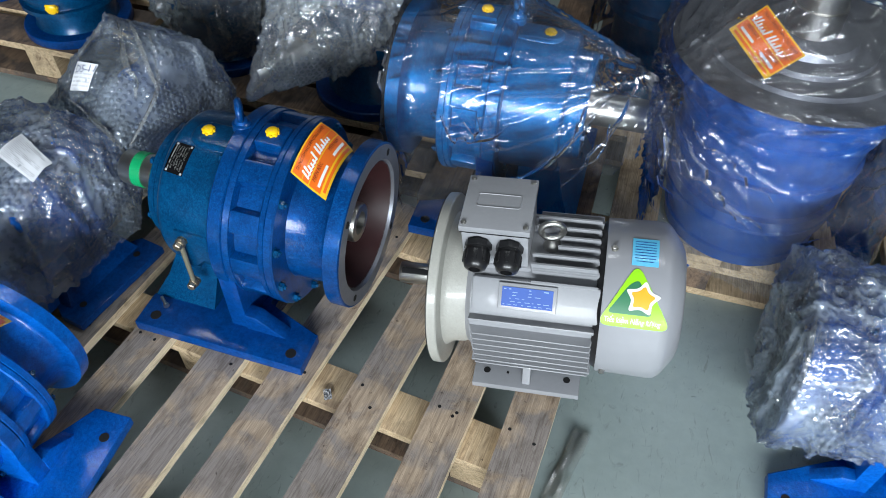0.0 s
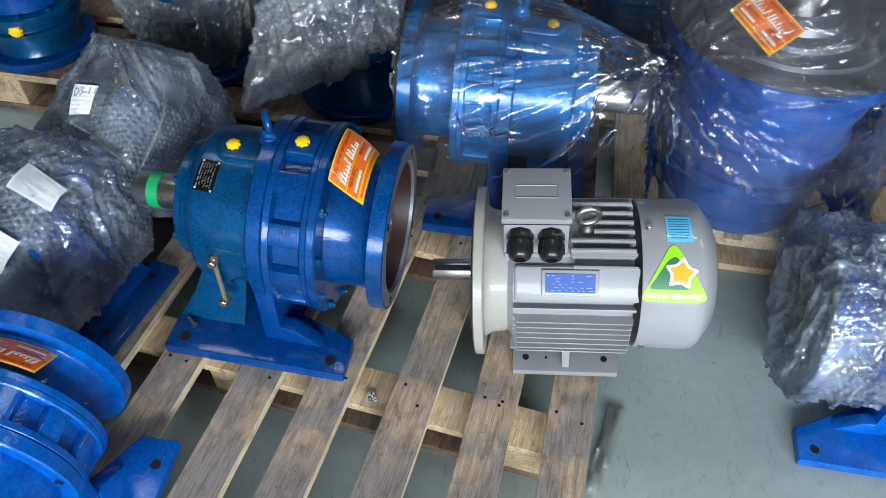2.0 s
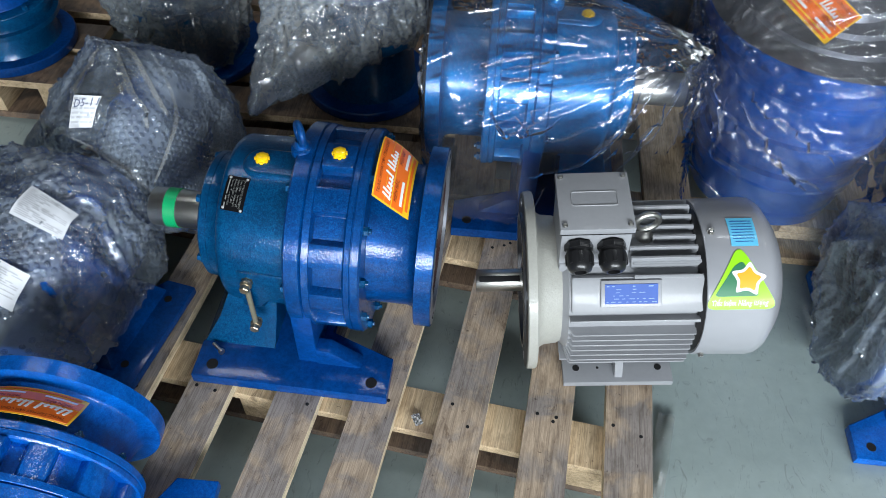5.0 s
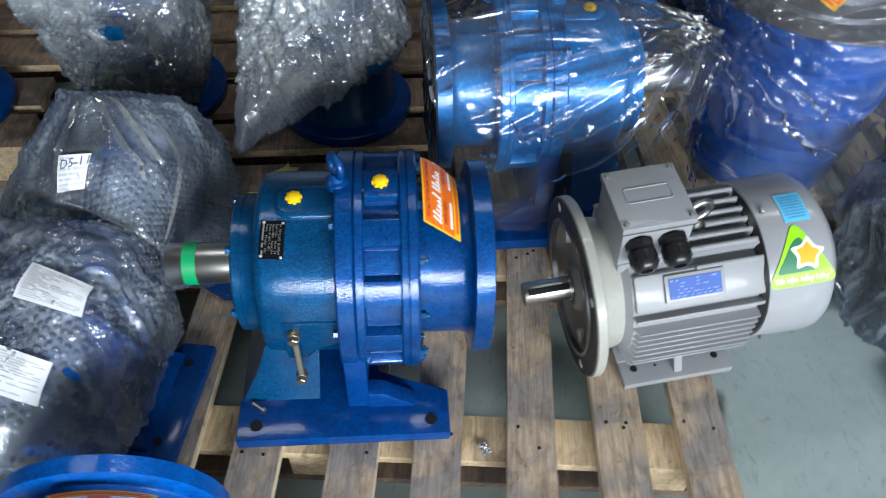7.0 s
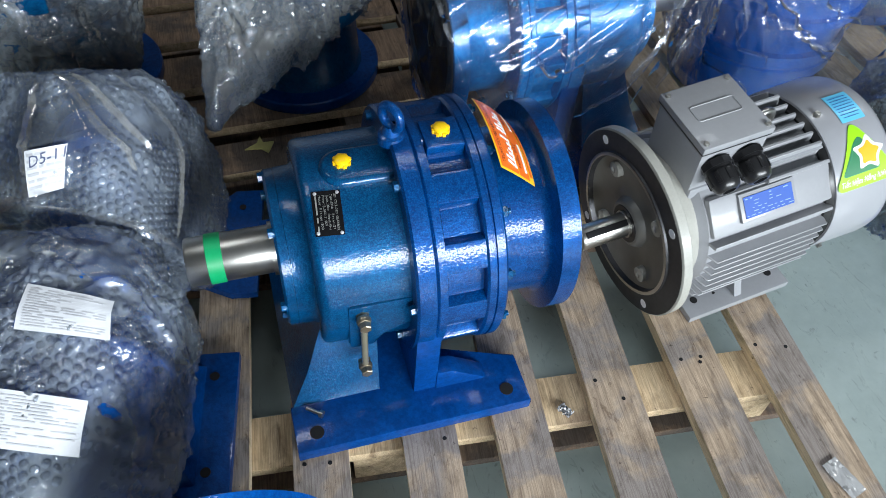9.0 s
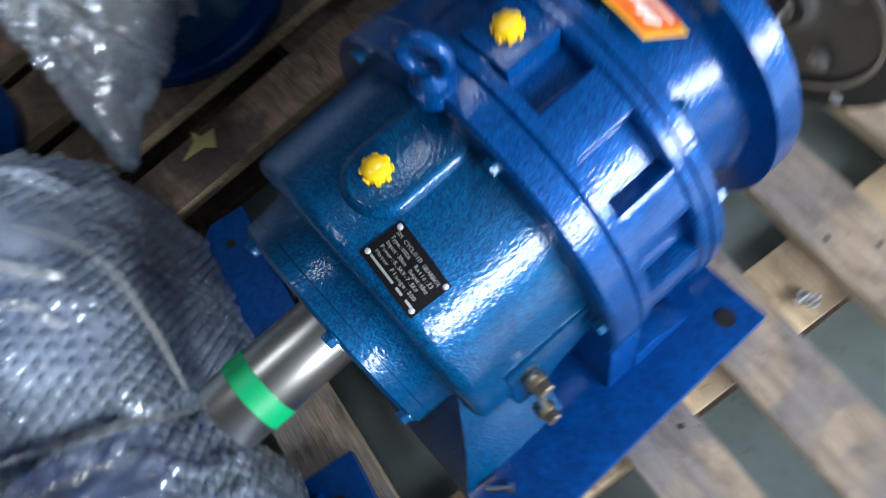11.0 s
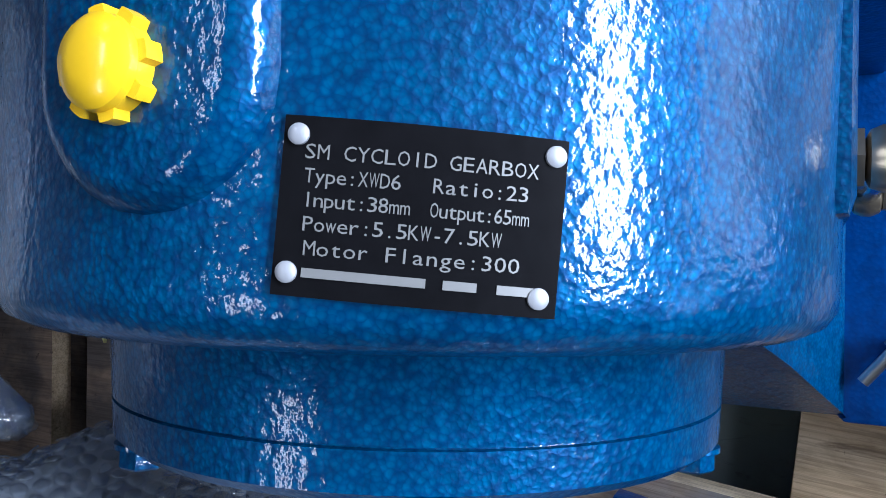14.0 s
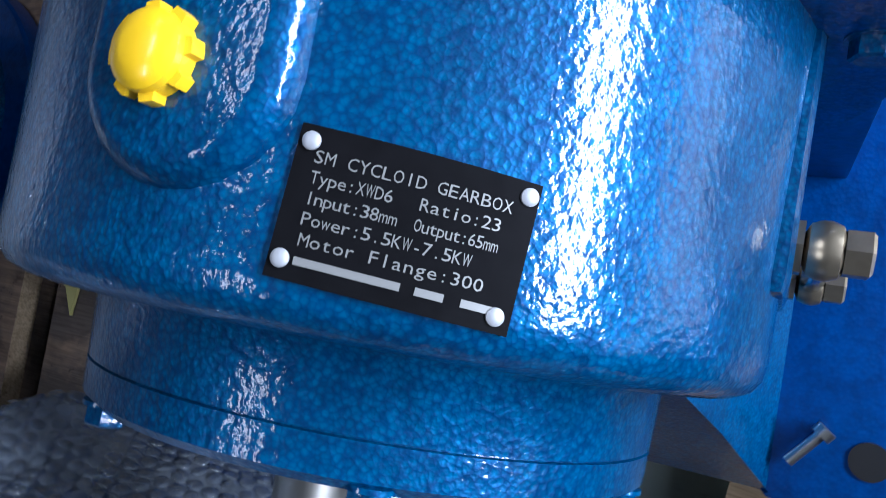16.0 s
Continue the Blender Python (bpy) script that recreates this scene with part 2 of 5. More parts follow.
def film_material(name, body, tint, gloss_rough, milk, bump_scale, bump_dist, ior):
    """Clear plastic film: mostly see-through, a little milky, with glossy reflections by Fresnel."""
    m, t, b = nodes_of(name)
    t.nodes.remove(b)
    out = t.nodes["Material Output"]
    clear = t.nodes.new("ShaderNodeBsdfTransparent")
    clear.inputs[0].default_value = (*tint, 1)
    haze = t.nodes.new("ShaderNodeBsdfDiffuse")
    haze.inputs[0].default_value = (*body, 1)
    through_light = t.nodes.new("ShaderNodeBsdfTranslucent")
    through_light.inputs[0].default_value = (*body, 1)
    milky = t.nodes.new("ShaderNodeMixShader")
    milky.inputs[0].default_value = 0.45
    t.links.new(haze.outputs[0], milky.inputs[1])
    t.links.new(through_light.outputs[0], milky.inputs[2])
    gloss = t.nodes.new("ShaderNodeBsdfGlossy")
    gloss.inputs["Color"].default_value = (0.95, 0.97, 1, 1)
    gloss.inputs["Roughness"].default_value = gloss_rough
    v = coords(t)
    patch = noise_tex(t, v, 7, 4)
    fine = noise_tex(t, v, bump_scale, 3, 0.6, 0.8)
    nb = bump(t, fine, 0.6, bump_dist, None)
    t.links.new(nb, gloss.inputs["Normal"])
    t.links.new(nb, haze.inputs["Normal"])
    m1 = t.nodes.new("ShaderNodeMixShader")
    t.links.new(ramp(t, [(0.36, (milk * 0.35,) * 3), (0.64, (milk * 1.7,) * 3)], patch), m1.inputs[0])
    t.links.new(clear.outputs[0], m1.inputs[1])
    t.links.new(milky.outputs[0], m1.inputs[2])
    fr = t.nodes.new("ShaderNodeFresnel")
    fr.inputs["IOR"].default_value = ior
    t.links.new(nb, fr.inputs["Normal"])
    m2 = t.nodes.new("ShaderNodeMixShader")
    t.links.new(fr.outputs[0], m2.inputs[0])
    t.links.new(m1.outputs[0], m2.inputs[1])
    t.links.new(gloss.outputs[0], m2.inputs[2])
    t.links.new(m2.outputs[0], out.inputs["Surface"])
    return m


BUBBLE = film_material("bubble_wrap_film", (0.74, 0.86, 1.0), (0.93, 0.97, 1.0), 0.1, 0.3, 75, 0.0026, 1.85)
AIR = film_material("air_bubble_film", (0.76, 0.87, 1.0), (0.95, 0.98, 1.0), 0.08, 0.16, 90, 0.0008, 1.85)
CRINKLE = film_material("crinkled_bubble_film", (0.88, 0.9, 0.88), (0.95, 0.96, 0.955), 0.09, 0.27, 85, 0.0034, 1.9)
FOLDED = film_material("folded_film_edge", (0.85, 0.84, 0.78), (0.95, 0.95, 0.94), 0.16, 0.18, 90, 0.0004, 1.7)
BAG = film_material("clear_plastic_film", (0.84, 0.86, 0.9), (0.97, 0.975, 0.985), 0.08, 0.045, 14, 0.0012, 1.5)
CREASE = film_material("creased_film", (0.84, 0.86, 0.9), (0.96, 0.965, 0.97), 0.1, 0.1, 60, 0.0004, 1.6)

# ---- mesh helpers ----


def to_mesh(name, bm, mat, angle=38, smooth=True):
    me = bpy.data.meshes.new(name)
    bmesh.ops.recalc_face_normals(bm, faces=bm.faces)
    bm.to_mesh(me)
    bm.free()
    me.materials.append(mat)
    if smooth:
        me.polygons.foreach_set("use_smooth", [True] * len(me.polygons))
        me.set_sharp_from_angle(angle=radians(angle))
    return me


def part(name, bm, mat, parent=None, label="", angle=38):
    ob = new(name, to_mesh(name, bm, mat, angle))
    if parent:
        ob.parent = parent
    if label:
        ob["label"] = label
    return ob


def thing(name, m, label, category, group="", kind=""):
    ob = new(name)
    ob.empty_display_size = 0.05
    ob.matrix_basis = m
    return tagged(ob, label, category, group, kind)


def solid(name, bm, mat, m, label, category, group="", kind="", angle=38):
    ob = part(name, bm, mat, None, "", angle)
    ob.matrix_basis = m
    return tagged(ob, label, category, group, kind)


def box(bm, x0, x1, y0, y1, z0, z1, bevel=0.0, m=None):
    c = Matrix.Translation(((x0 + x1) / 2, (y0 + y1) / 2, (z0 + z1) / 2)) @ Matrix.Diagonal((x1 - x0, y1 - y0, z1 - z0, 1))
    r = bmesh.ops.create_cube(bm, size=1, matrix=(m @ c) if m else c)
    if bevel:
        es = list({e for v in r["verts"] for e in v.link_edges})
        bmesh.ops.bevel(bm, geom=es, offset=bevel, segments=2, affect="EDGES", profile=0.6)
    return bm


def lathe(bm, profile, n=64, m=Matrix(), close=False):
    """Revolve (x, r) pairs round the x axis."""
    rings = []
    for x, r in profile:
        if r <= 1e-6:
            rings.append([bm.verts.new(m @ Vector((x, 0, 0)))])
        else:
            rings.append([bm.verts.new(m @ Vector((x, r * math.sin(2 * math.pi * k / n), r * math.cos(2 * math.pi * k / n)))) for k in range(n)])
    pairs = list(zip(rings, rings[1:]))
    if close:
        pairs.append((rings[-1], rings[0]))
    for a, b in pairs:
        for k in range(n):
            j = (k + 1) % n
            if len(a) == 1 and len(b) == 1:
                continue
            if len(a) == 1:
                bm.faces.new((a[0], b[k], b[j]))
            elif len(b) == 1:
                bm.faces.new((a[k], a[j], b[0]))
            else:
                bm.faces.new((a[k], a[j], b[j], b[k]))
    return bm


def prism(bm, pts, z0, z1, m=Matrix(), bevel=0.0):
    """Extrude a plan of (x, y) points from z0 to z1."""
    lo = [bm.verts.new(m @ Vector((x, y, z0))) for x, y in pts]
    hi = [bm.verts.new(m @ Vector((x, y, z1))) for x, y in pts]
    fs = [bm.faces.new(lo[::-1]), bm.faces.new(hi)]
    n = len(pts)
    for k in range(n):
        fs.append(bm.faces.new((lo[k], lo[(k + 1) % n], hi[(k + 1) % n], hi[k])))
    if bevel:
        es = list({e for f in fs for e in f.edges})
        bmesh.ops.bevel(bm, geom=es, offset=bevel, segments=2, affect="EDGES", profile=0.6)
    return bm


def hexbolt(bm, m, r, h, shank=0.0):
    """A hexagon head along +x of m, with a washer and a stub."""
    lathe(bm, [(0, 0), (0, r * 1.25), (h * 0.2, r * 1.25), (h * 0.2, 0)], 20, m)
    lathe(bm, [(h * 0.2, 0), (h * 0.2, r), (h * 0.9, r), (h, r * 0.85), (h, 0)], 6, m)
    if shank:
        lathe(bm, [(h, r * 0.5), (h + shank, r * 0.5), (h + shank, 0)], 12, m)
    return bm


def torus(bm, m, R, r, n=32, k=12):
    rows = []
    for i in range(n):
        a = 2 * math.pi * i / n
        rows.append([bm.verts.new(m @ Vector(((R + r * math.cos(2 * math.pi * j / k)) * math.cos(a), (R + r * math.cos(2 * math.pi * j / k)) * math.sin(a), r * math.sin(2 * math.pi * j / k)))) for j in range(k)])
    for i in range(n):
        for j in range(k):
            bm.faces.new((rows[i][j], rows[(i + 1) % n][j], rows[(i + 1) % n][(j + 1) % k], rows[i][(j + 1) % k]))
    return bm


def tube(bm, pts, r, n=10):
    """A round bar along a line of points."""
    rows = []
    for i, p in enumerate(pts):
        a, b = Vector(pts[max(i - 1, 0)]), Vector(pts[min(i + 1, len(pts) - 1)])
        q = (b - a).to_track_quat("Z", "Y").to_matrix()
        rows.append([bm.verts.new(Vector(p) + q @ Vector((r * math.cos(2 * math.pi * k / n), r * math.sin(2 * math.pi * k / n), 0))) for k in range(n)])
    for a, b in zip(rows, rows[1:]):
        for k in range(n):
            bm.faces.new((a[k], a[(k + 1) % n], b[(k + 1) % n], b[k]))
    bm.faces.new(rows[0][::-1])
    bm.faces.new(rows[-1])
    return bm


def round_at(theta, x, r, z=0.0):
    """A frame on a cylinder round the x axis (height z): +z points outward at theta degrees from the top (minus: to -y), its x runs along the axis."""
    return Matrix.Translation((0, 0, z)) @ Matrix.Rotation(radians(-theta), 4, "X") @ Matrix.Translation((x, 0, r))


def text_mesh(words, size, align="LEFT"):
    cu = bpy.data.curves.new("words", "FONT")
    cu.body, cu.size, cu.align_x, cu.align_y, cu.resolution_u = words, size, align, "CENTER", 2
    ob = new("words", cu)
    me = bpy.data.meshes.new_from_object(ob.evaluated_get(bpy.context.evaluated_depsgraph_get()))
    bpy.data.objects.remove(ob)
    bpy.data.curves.remove(cu)
    return me


def bend(me, r):
    """Lay a flat mesh in xy onto a cylinder of radius r along x; y runs round it."""
    for v in me.vertices:
        a = v.co.y / r
        rr = r + v.co.z
        v.co = Vector((v.co.x, rr * math.sin(a), rr * math.cos(a) - r))
    return me


def lay(me, m, r=None, mapper=None):
    """Bring a flat mesh to its place: through a mapper of (x, y, z), or bent round x with radius r, then by m."""
    if mapper:
        for v in me.vertices:
            v.co = mapper(*v.co)
    elif r:
        bend(me, r)
    if m:
        me.transform(m)


def lettering(words, size, m, mat, parent, r=None, width=None, align="LEFT", turn=0.0, place=(0, 0), mapper=None, slant=0.0, lift=0.0):
    """Words lying in xy, as wide as given; turn (degrees) and place act before any bending."""
    me = text_mesh(words, size, align)
    xs = [v.co.x for v in me.vertices]
    stretch = width / (max(xs) - min(xs)) if width else 1.0
    shear = Matrix(((1, slant, 0, 0), (0, 1, 0, 0), (0, 0, 1, 0), (0, 0, 0, 1)))
    me.transform(Matrix.Translation((*place, lift)) @ Matrix.Rotation(radians(turn), 4, "Z") @ Matrix.Diagonal((stretch, 1, 1, 1)) @ shear)
    lay(me, m, r, mapper)
    me.materials.clear()
    me.materials.append(mat)
    ob = new("lettering", me)
    ob.parent = parent
    return ob


def sheet(name, w, h, m, mat, parent, r=None, nx=2, ny=12, thick=0.0006, place=(0, 0), turn=0.0, label="", mapper=None, lift=0.0):
    """A thin card w by h in xy, bent round x when r is given, or laid by a mapper."""
    bm = bmesh.new()
    bmesh.ops.create_grid(bm, x_segments=nx, y_segments=ny, size=0.5)
    bmesh.ops.transform(bm, matrix=Matrix.Translation((*place, lift)) @ Matrix.Rotation(radians(turn), 4, "Z") @ Matrix.Diagonal((w, h, 1, 1)), verts=bm.verts)
    g = bmesh.ops.extrude_face_region(bm, geom=bm.faces[:])
    bmesh.ops.translate(bm, vec=(0, 0, thick), verts=[v for v in g["geom"] if isinstance(v, bmesh.types.BMVert)])
    me = to_mesh(name, bm, mat)
    lay(me, m, r, mapper)
    ob = new(name, me)
    ob.parent = parent
    if label:
        ob["label"] = label
    return ob


ICO = {}


def icosphere(sub):
    if sub not in ICO:
        bm = bmesh.new()
        bmesh.ops.create_icosphere(bm, subdivisions=sub, radius=1)
        ICO[sub] = (np.array([v.co[:] for v in bm.verts]), np.array([[v.index for v in f.verts] for f in bm.faces]))
        bm.free()
    return ICO[sub]


def points_of(obs, skip=()):
    """World points of the meshes of some things."""
    bpy.context.view_layer.update()
    out = []
    for ob in obs:
        for o in (ob, *ob.children_recursive):
            if o.type == "MESH" and o.name.split(".")[0] not in skip:
                out += [o.matrix_world @ v.co for v in list(o.data.vertices)[::3]]
    return out


def wrapping(name, pts, mat, label, sub=7, inflate=0.012, bubble=0.0, height=0.003, fold=0.01, fold_scale=9.0, crease=0.0, zmin=0.13, seed=1, centre=None, cut=None, knot=None, crush=0.0):
    """Plastic film drawn tight round some points: their hull, blown out a little, with folds and, if given, bubbles of that pitch."""
    bm = bmesh.new()
    for p in pts:
        bm.verts.new(p)
    hull = bmesh.ops.convex_hull(bm, input=bm.verts, use_existing_faces=False)
    bmesh.ops.delete(bm, geom=[v for v in bm.verts if not v.link_faces], context="VERTS")
    tree = BVHTree.FromBMesh(bm)
    c = Vector(centre) if centre else sum((v.co for v in bm.verts), Vector()) / len(bm.verts)
    bm.free()
    dirs, faces = icosphere(sub)
    n = len(dirs)
    rad = np.empty(n)
    kv = Vector(knot) if knot else None
    off = Vector((seed * 3.7, seed * 1.9, seed * 5.3))
    for i in range(n):
        d = Vector(dirs[i])
        hit = tree.ray_cast(c, d)
        r = (hit[3] or 0.1) + inflate
        p = c + d * r
        f = noise.noise(p * fold_scale + off) + 0.5 * noise.noise(p * fold_scale * 2.3 + off)
        r += fold * f
        if crease and knot:
            v = p - kv
            far = v.length
            q = Vector((math.atan2(v.z, math.hypot(v.x, v.y)) * 5.5, math.atan2(v.y, v.x) * 5.5, far * 2.5)) + off
            k = max(0.0, 1 - abs(noise.noise(q)) * 5)
            k2 = max(0.0, 1 - abs(noise.noise(q * 2.1 - off)) * 4)
            fade = min(1.0, 0.25 + 1.2 * math.exp(-far * 2.2))
            r += crease * fade * (k * k + 0.6 * k2 * k2)
        elif crease:
            w = p + 0.03 * Vector((noise.noise(p * 6 + off), noise.noise(p * 6 - off), 0))
            k = 1 - min(1, abs(noise.noise(Vector((w.x * 15, w.y * 15, w.z * 5)) + off)) * 3.2)
            k2 = 1 - min(1, abs(noise.noise(Vector((w.x * 31, w.y * 31, w.z * 11)) - off)) * 3.2)
            r += crease * (k * k + 0.45 * k2 * k2)
        if crush:
            # crumpled film: sharp-edged facets at two sizes
            w = p + 0.02 * noise.noise_vector(p * 11 + off)
            a1 = noise.voronoi(w * 14 + off)[0]
            a2 = noise.voronoi(w * 34 - off)[0]
            a3 = noise.voronoi(w * 85 + off)[0]
            r += crush * ((a1[1] - a1[0]) * 0.9 + (a2[1] - a2[0]) * 0.35 + (a3[1] - a3[0]) * 0.14 - 0.5)
        rad[i] = r
    co = np.array(c) + dirs * rad[:, None]
    keep = (co[faces][:, :, 2] > zmin).all(axis=1)
    if cut:
        keep &= np.array([cut(q) for q in co])[faces].all(axis=1)
    faces = faces[keep]
    used = np.unique(faces)
    remap = np.full(n, -1)
    remap[used] = np.arange(len(used))
    me = bpy.data.meshes.new(name)
    me.from_pydata(co[used].tolist(), [], remap[faces].tolist())
    me.polygons.foreach_set("use_smooth", [True] * len(me.polygons))
    me.materials.append(mat)
    wrap = tagged(new(name, me), label, "plastic wrap", "plastic wraps")
    if bubble:
        air_bubbles(wrap, c, float(np.mean(rad)), bubble, height, AIR, seed)
    return wrap


def air_bubbles(wrap, c, mean, pitch, height, mat, seed):
    """Round air cushions on a wrap in a near-hexagonal lattice, some of them burst or squashed."""
    tree, off, rng = tree_of(wrap), Vector((seed * 3.7, seed * 1.9, seed * 5.3)), random.Random(seed)
    seg, rings = 12, ((1.0, -0.1), (0.99, 0.45), (0.86, 0.82), (0.5, 1.0))
    cap = [(f * math.cos(2 * math.pi * k / seg), f * math.sin(2 * math.pi * k / seg), h) for f, h in rings for k in range(seg)] + [(0, 0, 1.03)]
    cap = np.array(cap)
    quads = [[r * seg + k, r * seg + (k + 1) % seg, (r + 1) * seg + (k + 1) % seg, (r + 1) * seg + k] for r in range(3) for k in range(seg)]
    tris = [[3 * seg + k, 3 * seg + (k + 1) % seg, 4 * seg] for k in range(seg)]
    verts, faces = [], []
    # the sheet is laid on from a few sides, with straight rows of bubbles on each
    sides = [Vector(q).normalized() for q in ((0, -0.6, 0.8), (1, -0.15, 0.35), (-1, -0.15, 0.35), (0.1, -1, -0.1), (0, 0.5, 0.85))]
    spots = []
    for way, q in enumerate(sides):
        e1 = q.orthogonal().normalized()
        e1 = Matrix.Rotation(0.5 + seed + way, 3, q) @ e1
        e2 = q.cross(e1)
        far = int(mean * 2.2 / pitch)
        for i in range(-far, far + 1):
            for j in range(-far, far + 1):
                o = c + e1 * ((i + 0.5 * (j % 2)) * pitch) + e2 * (j * pitch * 0.866)
                hit = tree.ray_cast(o + q * 2, -q)
                if hit[0] is None:
                    continue
                nrm = hit[1] if hit[1].dot(q) > 0 else -hit[1]
                soft = (nrm + (hit[0] - c).normalized()).normalized()
                if max(range(5), key=lambda k: soft.dot(sides[k])) == way:
                    spots.append((hit[0], nrm))
    for p, nrm in spots:
        flat = noise.noise(p * 11 + off)
        if flat < -0.42:
            continue
        puff = 1.0 if flat > -0.2 else 0.5
        nrm = (nrm + 0.22 * Vector((rng.uniform(-1, 1), rng.uniform(-1, 1), rng.uniform(-1, 1)))).normalized()
        a = nrm.orthogonal().normalized()
        b = nrm.cross(a)
        r = pitch * 0.455 * rng.uniform(0.92, 1.0)
        h = height * puff * rng.uniform(0.6, 1.0)
        base = len(verts) * len(cap)
        verts.append(np.array(p) + cap @ np.array((a * r, b * r, nrm * h)))
        faces += [[base + k for k in f] for f in quads + tris]
    me = bpy.data.meshes.new("bubble_layer")
    me.from_pydata(np.concatenate(verts).tolist(), [], faces)
    me.polygons.foreach_set("use_smooth", [True] * len(me.polygons))
    me.materials.append(mat)
    ob = new("bubble_layer", me)
    ob.parent = wrap
    ob["kind"] = "stuff"


def tree_of(ob):
    me = ob.data
    return BVHTree.FromPolygons([v.co for v in me.vertices], [p.vertices[:] for p in me.polygons])


def smooth_line(pts, n):
    """Points along a soft curve through the given ones."""
    ps = [Vector(p) for p in pts]
    ps = [2 * ps[0] - ps[1]] + ps + [2 * ps[-1] - ps[-2]]
    out = []
    for k in range(1, len(ps) - 2):
        a, b, c, d = ps[k - 1:k + 3]
        for i in range(n):
            u = i / n
            out.append(0.5 * (2 * b + (c - a) * u + (2 * a - 5 * b + 4 * c - d) * u * u + (3 * b - a - 3 * c + d) * u ** 3))
    return out + [ps[-2]]


def film_fold(wrap, pts, w, h, mat, name="fold", seed=0, tree=None, lean=0.5):
    """A creased ridge of doubled film lying along a line on a wrap."""
    line = smooth_line(pts, 9)
    bm, rows = bmesh.new(), []
    for i, p in enumerate(line):
        q, nrm = p, Vector((0, -0.5, 0.86))
        if tree:
            hit = tree.find_nearest(p)
            q, nrm = hit[0], hit[1]
            if nrm.dot(Vector((0, -0.6, 1))) < 0:
                nrm = -nrm
        along = (line[min(i + 1, len(line) - 1)] - line[max(i - 1, 0)]).normalized()
        side = along.cross(nrm).normalized()
        taper = math.sin(math.pi * (0.06 + 0.88 * i / (len(line) - 1))) ** 0.6
        wob = 0.6 + 0.7 * abs(noise.noise(p * 15 + Vector((seed, 0, 0))))
        ww, hh = w * taper * wob, h * taper * (1.5 - 0.5 * wob)
        rows.append([bm.verts.new(q + side * (s * ww) + nrm * (t * hh + 0.0006)) for s, t in ((-1, 0), (-0.4, 0.35), (lean * 0.5, 1), (lean, 0.9), (0.75, 0.2), (1, 0))])
    for a, b in zip(rows, rows[1:]):
        for k in range(5):
            bm.faces.new((a[k], b[k], b[k + 1], a[k + 1]))
    return part(name, bm, mat, wrap, angle=24)


def stray_folds(wrap, knot, n, seed, reach, mat, w=0.0028, h=0.0035):
    """Lesser creases that run from the gathered neck of a bag over its front."""
    tree, rng, k = tree_of(wrap), random.Random(seed), Vector(knot)
    for i in range(n):
        a = reach[0].lerp(reach[1], rng.random()) + Vector((0, 0, rng.uniform(-0.12, 0.1)))
        u, v = sorted((rng.uniform(0.15, 1.0), rng.uniform(0.15, 1.0)))
        if v - u < 0.25:
            v = u + 0.25
        bow = Vector((rng.uniform(-0.02, 0.02), 0, rng.uniform(-0.03, 0.0)))
        film_fold(wrap, (k.lerp(a, u), k.lerp(a, (u + v) / 2) + bow, k.lerp(a, v)), w * rng.uniform(0.6, 1.4), h * rng.uniform(0.6, 1.4), mat, "fold", i, tree, rng.uniform(-0.6, 0.6))

# ---- structure: a closed hall ----


def slab(name, x0, x1, y0, y1, z0, z1, mat, label, category):
    return solid(name, box(bmesh.new(), x0, x1, y0, y1, z0, z1), mat, Matrix(), label, category, kind="structure")


slab("floor", -6, 6, -5.2, 6.2, -0.1, 0, EPOXY, "worn grey-green epoxy workshop floor", "floor")
# unseen walls and ceiling, near-black so little light bounces back
slab("ceiling", -6, 6, -5.2, 6.2, 4.2, 4.3, WALL_DARK, "unseen hall ceiling, darkened to hold down bounce light", "ceiling")
slab("wall_west", -6.2, -6, -5.2, 6.2, 0, 4.3, WALL_DARK, "unseen hall wall, darkened to hold down bounce light", "wall")
slab("wall_east", 6, 6.2, -5.2, 6.2, 0, 4.3, WALL_DARK, "unseen hall wall, darkened to hold down bounce light", "wall")
slab("wall_north", -6, 6, 6.2, 6.4, 0, 4.3, WALL_DARK, "unseen hall wall, darkened to hold down bounce light", "wall")
wall_south = bmesh.new()
for x0, x1, z0, z1 in ((-6, 6, 0, 1.59), (-6, 6, 2.81, 4.2), (-6, -1.81, 1.59, 2.81), (4.81, 6, 1.59, 2.81)):
    box(wall_south, x0, x1, -5.2, -5.0, z0, z1)
solid("wall_south", wall_south, WALL_DARK, Matrix(), "unseen dark hall wall with a wide window opening", "wall", kind="structure")

# ---- gearboxes ----


def star_cap(parent, m, s=1.0):
    """Yellow vent cap with eight lugs; m: its seat, +z outward."""
    bm = bmesh.new()
    n = 96
    pts = []
    for k in range(n):
        a = 2 * math.pi * k / n
        w = (a * 8 / (2 * math.pi)) % 1
        pts.append(((0.0117 if w < 0.42 else 0.0098) * s * math.cos(a), (0.0117 if w < 0.42 else 0.0098) * s * math.sin(a)))
    prism(bm, pts, 0.001 * s, 0.006 * s, m)
    turn = m @ Matrix.Rotation(radians(-90), 4, "Y")
    lathe(bm, [(0, 0.0096 * s), (0.005 * s, 0.0099 * s), (0.0078 * s, 0.0095 * s), (0.0096 * s, 0.0076 * s), (0.0104 * s, 0.004 * s), (0.0106 * s, 0)], 40, turn)
    cap = part("vent_cap", bm, YELLOW, parent, "yellow plastic star-shaped vent cap")
    rim = lathe(bmesh.new(), [(0, 0.013 * s), (0.001 * s, 0.013 * s), (0.001 * s, 0.008 * s)], 32, turn)
    part("vent_seat", rim, BLUE_DEEP, parent)
    return cap


